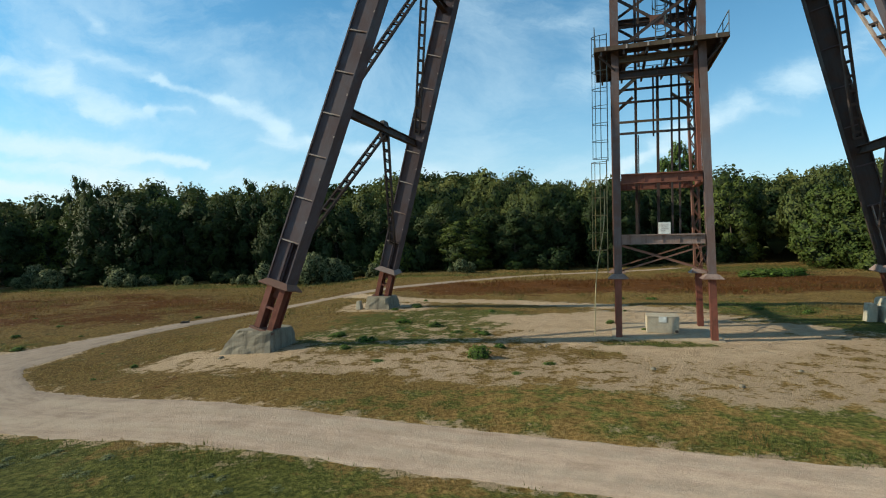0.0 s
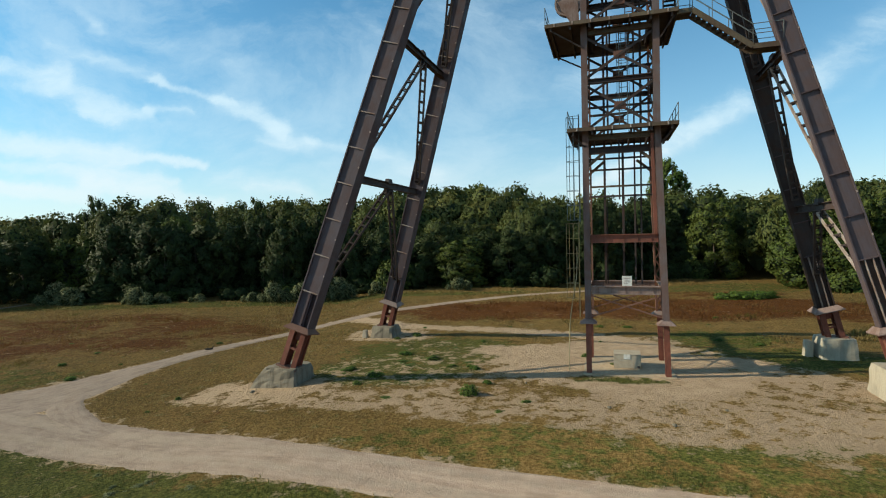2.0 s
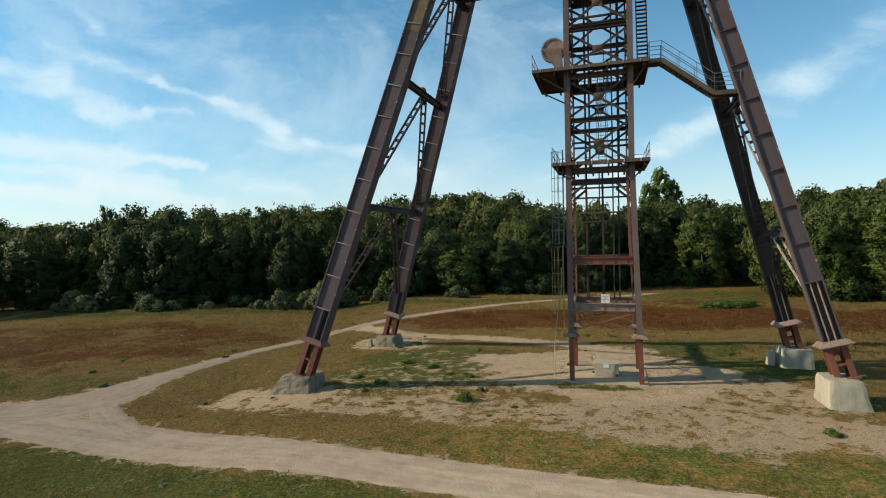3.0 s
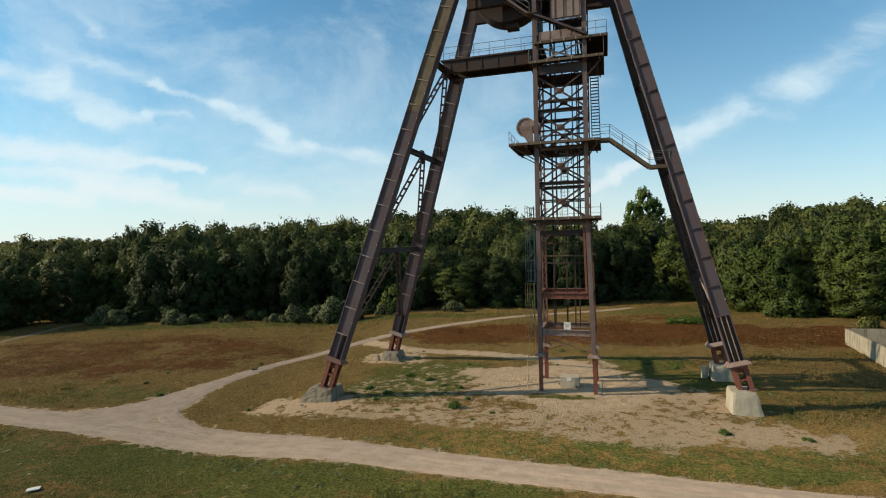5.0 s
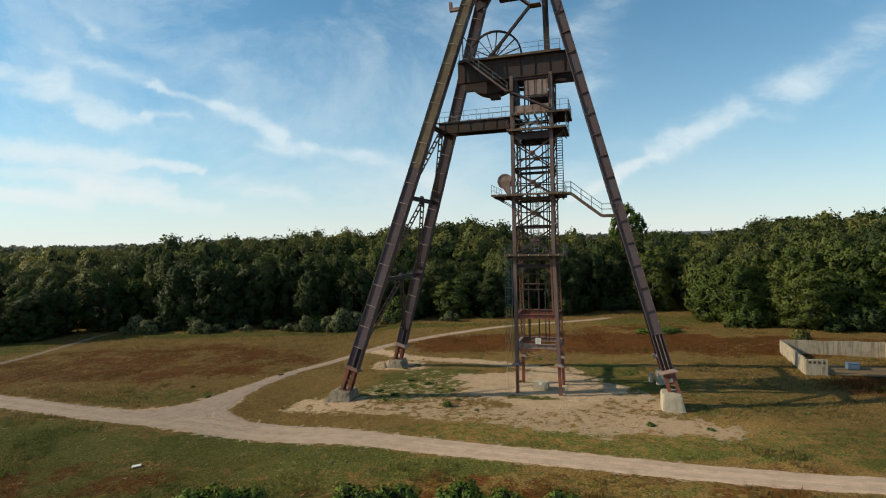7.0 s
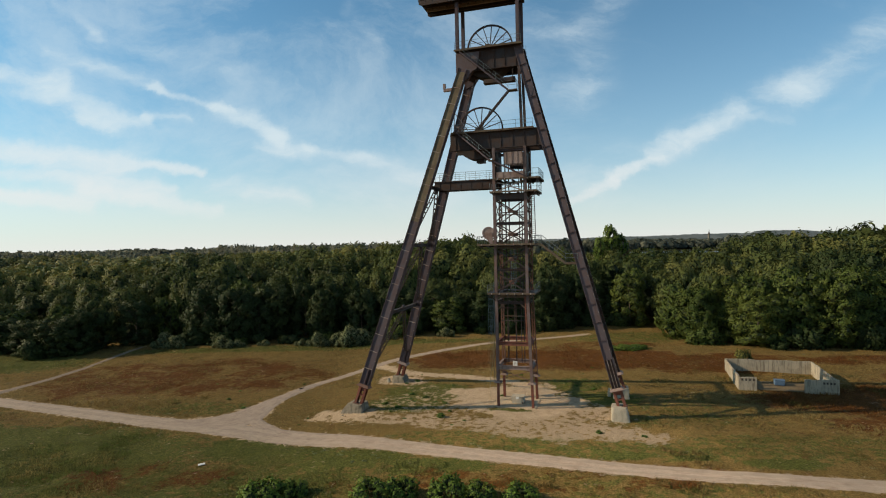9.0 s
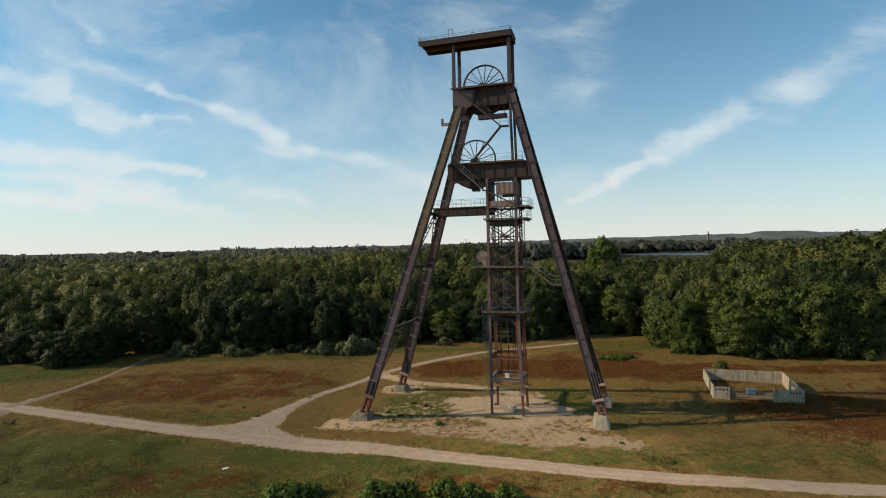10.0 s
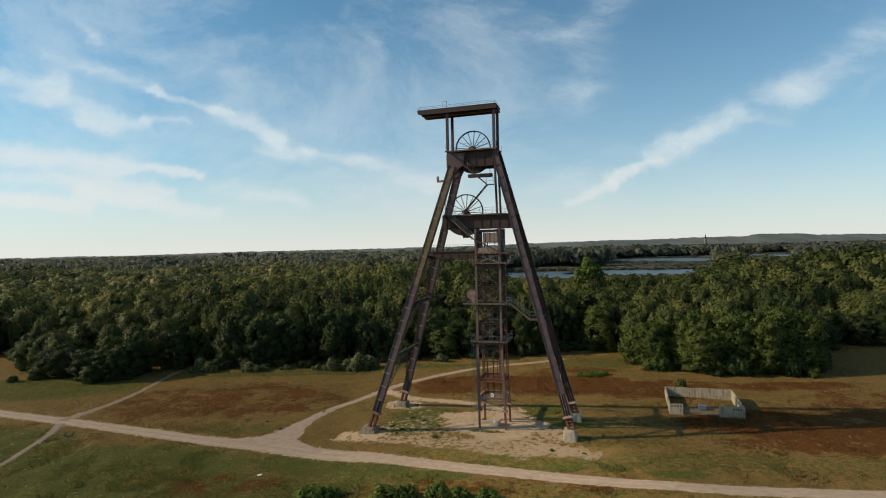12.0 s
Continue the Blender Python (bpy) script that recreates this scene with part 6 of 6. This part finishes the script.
xs_, ys_, hs_, ws_ = [], [], [], []
dist = 515.0
while dist < 3500:
    gap = dist / 80.0
    px = np.arange(-0.90 * (dist + 66), 0.90 * (dist + 66), gap * 0.8)
    xs_.append(px + wr.uniform(-0.4, 0.4, len(px)) * gap)
    ys_.append(dist + wr.uniform(-0.7, 0.7, len(px)) * gap)
    hs_.append((16.5 + (value_noise(px, px * 0 + dist, 120, 13) - 0.5) * 9) * wr.uniform(0.75, 1.2, len(px)))
    ws_.append(np.full(len(px), gap * 1.7) * wr.uniform(0.7, 1.3, len(px)))
    dist += dist / 44.0
x, y, h, w = (np.concatenate(q) for q in (xs_, ys_, hs_, ws_))
h = np.where(open_view(x, y), h * 0.13, h)
m = ~in_lake(x, y, 1.05)
h = h * (1 - 0.45 * step((y - 1100) / 900))
near_, far_ = m & (y < 1150), m & (y >= 1150)
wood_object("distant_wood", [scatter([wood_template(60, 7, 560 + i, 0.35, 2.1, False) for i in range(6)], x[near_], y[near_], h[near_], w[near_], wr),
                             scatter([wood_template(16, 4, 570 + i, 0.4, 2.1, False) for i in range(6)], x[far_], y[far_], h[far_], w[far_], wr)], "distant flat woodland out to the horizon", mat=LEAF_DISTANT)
# a row of poplars far off
rx = np.linspace(-372, -318, 15)
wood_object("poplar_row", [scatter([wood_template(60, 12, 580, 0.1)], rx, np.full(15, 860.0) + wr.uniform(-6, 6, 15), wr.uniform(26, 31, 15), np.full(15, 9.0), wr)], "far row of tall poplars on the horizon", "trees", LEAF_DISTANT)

for cx, cy, rx_, ry_ in LAKES:
    bm = bmesh.new()
    ring_ = []
    for i in range(48):
        a = 6.28319 * i / 48
        k = 1 + 0.18 * noise.noise(Vector((math.cos(a) * 1.5, math.sin(a) * 1.5, cx * 0.01)))
        ring_.append(bm.verts.new((cx + rx_ * k * math.cos(a), cy + ry_ * k * math.sin(a), -0.42)))
    bm.faces.new(ring_)
    solid("water", bm, WATER, Matrix(), "still pale lake reflecting the sky", "lake", kind="structure")


def build_ridge():
    """Low wooded ridge all along the horizon, with one flat-topped spoil hill."""
    q = np.linspace(-1.05, 1.05, 900)
    rise = np.interp(q, [-1.05, -0.83, -0.45, -0.33, -0.12, 0.13, 0.33, 0.5, 0.596, 0.622, 0.70, 0.73, 0.85, 1.05], [16, 17, 23, 31, 32, 41, 54, 62, 63, 77, 77, 66, 60, 55])
    rows = []
    for k, (dist_, up_) in enumerate(((3350, -0.1), (3460, 0.12), (3570, 0.36), (3680, 0.62), (3780, 0.84), (3860, 0.96), (3940, 1.0), (4200, 0.6))):
        px = SOUTH[0] + q * dist_
        bumps = (value_noise(px, px * 0 + k * 97, 30, 61) - 0.5) * 6 + (value_noise(px, px * 0 + k * 31, 160, 62) - 0.5) * 7
        rows.append(np.stack([px, px * 0 + dist_ + bumps * 5, rise * up_ + bumps * min(1, 0.4 + up_)], 1))
    v = np.stack(rows, 1)
    n, k = v.shape[:2]
    i = (np.arange(n - 1)[:, None] * k + np.arange(k - 1)[None, :]).ravel()
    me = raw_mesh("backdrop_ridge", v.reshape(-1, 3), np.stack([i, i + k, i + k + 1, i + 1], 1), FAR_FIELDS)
    tagged(new("backdrop_ridge", me), "far wooded ridge with a flat-topped spoil hill", "hill", kind="structure")


build_ridge()

# a pale house by the lake and a church spire on the horizon
house = thing("far_house", pose(187, 900, -0.4, 0, 0, 8), "small white house by the lake, far off", "house")
bm = bmesh.new()
box(bm, (0, 0, 2.6), (13.0, 8.0, 5.2))
part("wall", bm, WHITE, house)
bm = bmesh.new()
vs = [bm.verts.new(q) for q in ((-7, -4.6, 5.2), (7, -4.6, 5.2), (7, 4.6, 5.2), (-7, 4.6, 5.2), (-7, 0, 8.0), (7, 0, 8.0))]
for f in ((0, 1, 5, 4), (2, 3, 4, 5), (1, 2, 5), (3, 0, 4), (3, 2, 1, 0)):
    bm.faces.new([vs[i] for i in f])
part("roof", bm, CONCRETE_PALE, house, "pale grey roof")
spire = thing("church_spire", pose(1290, 2480, 0), "thin dark church spire on the horizon", "church")
bm = bmesh.new()
box(bm, (0, 0, 22), (7, 7, 44))
part("tower", bm, CONCRETE_GREY, spire)
bm = bmesh.new()
box(bm, (0, 0, 56), (6, 6, 24), None, 0.08)
part("roof", bm, STEEL_DARK, spire)

# ---- shrubs and weeds ----
WILLOW = [crown_mesh("foliage", 3.0, 1.25, -0.2, 22, 1500, LEAF_GREY, 600 + i, 1.5, 0.9) for i in range(3)]
SHRUB = [crown_mesh("foliage", 2.2, 1.7, 0.0, 22, 1500, LEAF_LIGHT if i == 1 else LEAF, 610 + i, 0.7, 1.2) for i in range(3)]
BRIGHT = [crown_mesh("foliage", 1.6, 1.5, -0.2, 26, 1700, LEAF_WEED, 620 + i, 0.6, 1.2) for i in range(3)]
WEED = [crown_mesh("foliage", 0.58, 0.50, -0.04, 12, 700, LEAF_WEED, 630 + i, 0.8, 0.9, 1.3) for i in range(3)]


def shrub(name, mesh, x, y, s, hs, label, group):
    ob = new(name, mesh)
    ob.matrix_basis = pose(x, y, float(terrain(x, y)) - 0.03, 0, 0, rng.uniform(0, 360)) @ Matrix.Diagonal((s, s, hs, 1))
    return tagged(ob, label, "shrub", group)


for x, y, s in ((-24.5, 72.0, 1.05), (-20.5, 71.5, 1.2), (-17.5, 71.0, 1.5), (-15.2, 72.0, 1.35), (-27.8, 73.0, 0.8), (-44.5, 72.5, 1.1), (-41.5, 73.5, 0.8), (-57, 73.5, 1.3), (-54.5, 73.2, 1.1),
                (2.4, 75.0, 0.8), (-9.5, 74.2, 0.7), (-36, 73.5, 0.7)):
    for k in range(3):
        q = s * (0.95, 0.66, 0.45)[k] * rng.uniform(0.85, 1.1)
        shrub("willow_shrub", WILLOW[int(rng.integers(3))], x + (0, 1.5, -1.4)[k] * s + rng.uniform(-0.4, 0.4), y + (0, -0.5, -0.3)[k] + rng.uniform(-0.4, 0.4), q, q * rng.uniform(0.8, 1.05),
              "silvery green willow shrub before the wood", "willow shrubs")
for i in range(46):
    x = rng.uniform(-108, 110)
    if -68 < x < -58:
        continue
    y = float(edge_y(x)) + rng.uniform(-1.2, 2.8)
    s = rng.uniform(0.6, 1.9)
    shrub("edge_shrub", SHRUB[i % 3], x, y, s, s * rng.uniform(0.5, 1.3), "low dark green shrub along the wood's edge", "shrubs along the wood")
for x, y, s in ((-12.8, 3.6, 1.15), (-10.6, 4.3, 0.8), (-4.2, 2.2, 1.0), (-1.8, 2.6, 0.9), (1.8, 2.4, 1.05), (4.4, 1.8, 0.9), (7.4, 1.2, 0.9)):
    shrub("green_shrub", BRIGHT[int(rng.integers(3))], x, y, s, s * 0.85, "bright green leafy shrub in the near grass", "green shrubs")
for x, y, s in ((33.0, 56.4, 0.9), (34.2, 56.0, 1.0), (35.3, 55.7, 1.0), (36.5, 56.3, 1.0), (37.4, 56.5, 0.8), (34.8, 57.0, 0.8)):
    shrub("nettle_patch", BRIGHT[int(rng.integers(3))], x, y, s, 0.42, "low bright green nettle patch in the field", "nettles")
YELLOW = crown_mesh("foliage", 1.6, 1.4, -0.2, 24, 1500, LEAF_OCHRE, 625, 0.8, 1.0)
shrub("small_bush", YELLOW, 47.4, 40.9, 0.95, 1.6, "small yellowish green bush behind the enclosure", "")
shrub("weed", WEED[0], 1.4, 21.6, 0.74, 0.80, "bushy green weed on the bare sandy ground", "weeds")
for x, y, s in ((17.6, 15.4, 0.8), (21.8, 14.1, 0.7), (-3.8, 25.6, 0.9), (-5.6, 27.3, 0.8), (2.0, 26.8, 0.7), (-2.0, 37.8, 0.9), (-24.2, 29.8, 0.8), (-0.6, 29.5, 0.9), (-2.4, 31.0, 0.8),
                (4.0, 20.2, 0.5), (2.6, 18.9, 0.5), (-4.6, 24.0, 0.6), (0.6, 27.4, 0.7), (13.4, 40.0, 0.9), (15.5, 39.4, 0.8), (20.0, 33.5, 0.7), (21.8, 31.6, 0.7)):
    shrub("weed", WEED[int(rng.integers(3))], x, y, s * 0.8, s * rng.uniform(0.3, 0.5), "low green weed among dry grass", "weeds")
SILVER = [crown_mesh("foliage", 0.34, 0.42, -0.05, 7, 420, LEAF_GREY, 640 + i, 0.8, 0.9, 1.6) for i in range(2)]
for i in range(30):
    x = rng.uniform(-13.5, -2.0)
    y = 11.6 - 0.5 * (x + 8) + rng.uniform(-1.6, 1.4)
    if path_edge(np.array([x]), np.array([y]))[0] > 0.3 and y > 3:
        s = rng.uniform(0.16, 0.36)
        shrub("silvery_weed", SILVER[i % 2], x, y, s, s * 0.5, "low silvery green weed in short grass", "silvery weeds")
for i in range(20):
    x, y = rng.normal(-2.4, 3.0), rng.normal(27.8, 2.8)
    s = rng.uniform(0.18, 0.42)
    shrub("weed", WEED[i % 3], x, y, s * 1.5, s * 0.32, "low green weed among dry grass", "weeds")
for i in range(26):
    x, y = rng.uniform(-34, 26), rng.uniform(22, 46)
    if path_edge(np.array([x]), np.array([y]))[0] > 0.6:
        s = rng.uniform(0.2, 0.45)
        shrub("weed", WEED[i % 3], x, y, s, s * 0.6, "low green weed among dry grass", "weeds")


# ---- grass ----


def grass_patch(name, x, y, h, blades, width, label, r):
    """Tufts of blades, each blade a thin triangle, as one object."""
    n = len(x)
    X, Y = np.repeat(x, blades), np.repeat(y, blades)
    H = np.repeat(h, blades) * r.uniform(0.5, 1.2, n * blades)
    a = r.uniform(0, 6.283, n * blades)
    spread_ = r.uniform(0.0, 0.12, n * blades) * (1 + H * 3)
    bx, by = X + np.cos(a) * spread_, Y + np.sin(a) * spread_
    lean = H * r.uniform(0.1, 0.7, n * blades)
    z = terrain(bx, by) - 0.02
    wv = width * r.uniform(0.6, 1.4, n * blades)
    p0 = np.stack([bx - np.sin(a) * wv, by + np.cos(a) * wv, z], 1)
    p1 = np.stack([bx + np.sin(a) * wv, by - np.cos(a) * wv, z], 1)
    p2 = np.stack([bx + np.cos(a) * lean, by + np.sin(a) * lean, z + H], 1)
    v = np.stack([p0, p1, p2], 1).reshape(-1, 3)
    red = np.clip(red_amount(X, Y) + (value_noise(X, Y, 3, 31) - 0.5) * 0.9, 0, 1)
    green = np.clip(green_amount(X, Y) * 1.1 - 0.25 + (value_noise(X, Y, 2.2, 32) - 0.5) * 1.3, 0, 1)
    ob = new(name, raw_mesh(name, v, np.arange(len(v)).reshape(-1, 3), GRASS, {"red": np.repeat(red, 3), "green": np.repeat(green, 3)}))
    return tagged(ob, label, "grass", kind="stuff")


gr = np.random.default_rng(77)
x, y = gr.uniform(-40, 46, 60000), gr.uniform(2.0, 34, 60000)
m = (path_edge(x, y) > -0.30 + 0.55 * gr.uniform(0, 1, len(x))) & (bare_amount(x, y) + (value_noise(x, y, 1.2, 40) - 0.5) * 1.0 < 0.45)
x, y = x[m], y[m]
grass_patch("short_grass", x, y, 0.06 + 0.17 * value_noise(x, y, 2.5, 41) ** 2 * step((16 - y) / 8 + 0.3), 4, 0.014, "short dry grass with green patches", gr)
x, y = gr.uniform(-95, 95, 42000), gr.uniform(20, 84, 42000)
m = (path_edge(x, y) > 0.5) & (bare_amount(x, y) < 0.3) & (y < edge_y(x)) & (value_noise(x, y, 4.0, 42) > 0.38)
x, y = x[m], y[m]
grass_patch("tall_herbs", x, y, 0.10 + 0.30 * value_noise(x, y, 6, 43) * step((y - 30) / 14) + 0.05 * red_amount(x, y), 5, 0.025, "tall dry red-brown herbs and grass in the field", gr)

x, y = gr.uniform(-85, 60, 26000), gr.uniform(-2, 36, 26000)
m = (path_edge(x, y) > 0.25) & (bare_amount(x, y) < 0.25) & (value_noise(x, y, 3.0, 52) > 0.45) & ((x < -30) | (y < 9) | (x > 22))
x, y = x[m], y[m]
grass_patch("grass_tussocks", x, y, 0.10 + 0.34 * value_noise(x, y, 3.5, 53) ** 1.5, 8, 0.035, "uneven tussocks of rough green and brown grass", gr)

# ---- small things ----


def log(x, y, turn, s, label):
    bm = bmesh.new()
    tube(bm, (-0.7 * s, 0, 0.16 * s), (0.5 * s, 0.06, 0.20 * s), 0.14 * s, 8)
    tube(bm, (0.3 * s, 0, 0.2 * s), (0.62 * s, 0.2 * s, 0.55 * s), 0.07 * s, 6)
    tube(bm, (-0.2 * s, 0, 0.2 * s), (-0.4 * s, -0.25 * s, 0.4 * s), 0.05 * s, 6)
    solid("log", bm, DARK_WOOD, pose(x, y, float(terrain(x, y)), 0, 0, turn), label, "log", "logs")


log(-18.9, 38.4, 20, 0.5, "short dark weathered log beside the dirt path")
log(-58.2, 28.6, -10, 1.3, "large dark log beside the path crossing")
bm = bmesh.new()
box(bm, (0, 0, 0.03), (0.6, 0.4, 0.05))
for vv in bm.verts:
    vv.co.z += 0.04 * math.sin(vv.co.x * 5)
solid("paper_sheet", bm, WHITE, pose(-21.6, 12.0, float(terrain(-21.6, 12)) + 0.02, 0, 6, 25), "crumpled white plastic sheet lying in the grass", "litter")
for x, y, s, seed in ((7.6, 19.2, 0.10, 1), (4.5, 23.5, 0.07, 2), (12.5, 18.5, 0.07, 3), (-10.3, 24.1, 0.13, 5), (9.5, 16.8, 0.09, 6)):
    bm = bmesh.new()
    bmesh.ops.create_icosphere(bm, subdivisions=2, radius=s)
    for vv in bm.verts:
        vv.co *= 1 + 0.5 * noise.noise(vv.co * 8 + Vector((seed, 0, 0)))
        vv.co.z *= 0.7
    solid("stone", bm, CONCRETE_GREY, pose(x, y, float(terrain(x, y)) + s * 0.3), "small pale stone on the sandy ground", "stone", "stones")
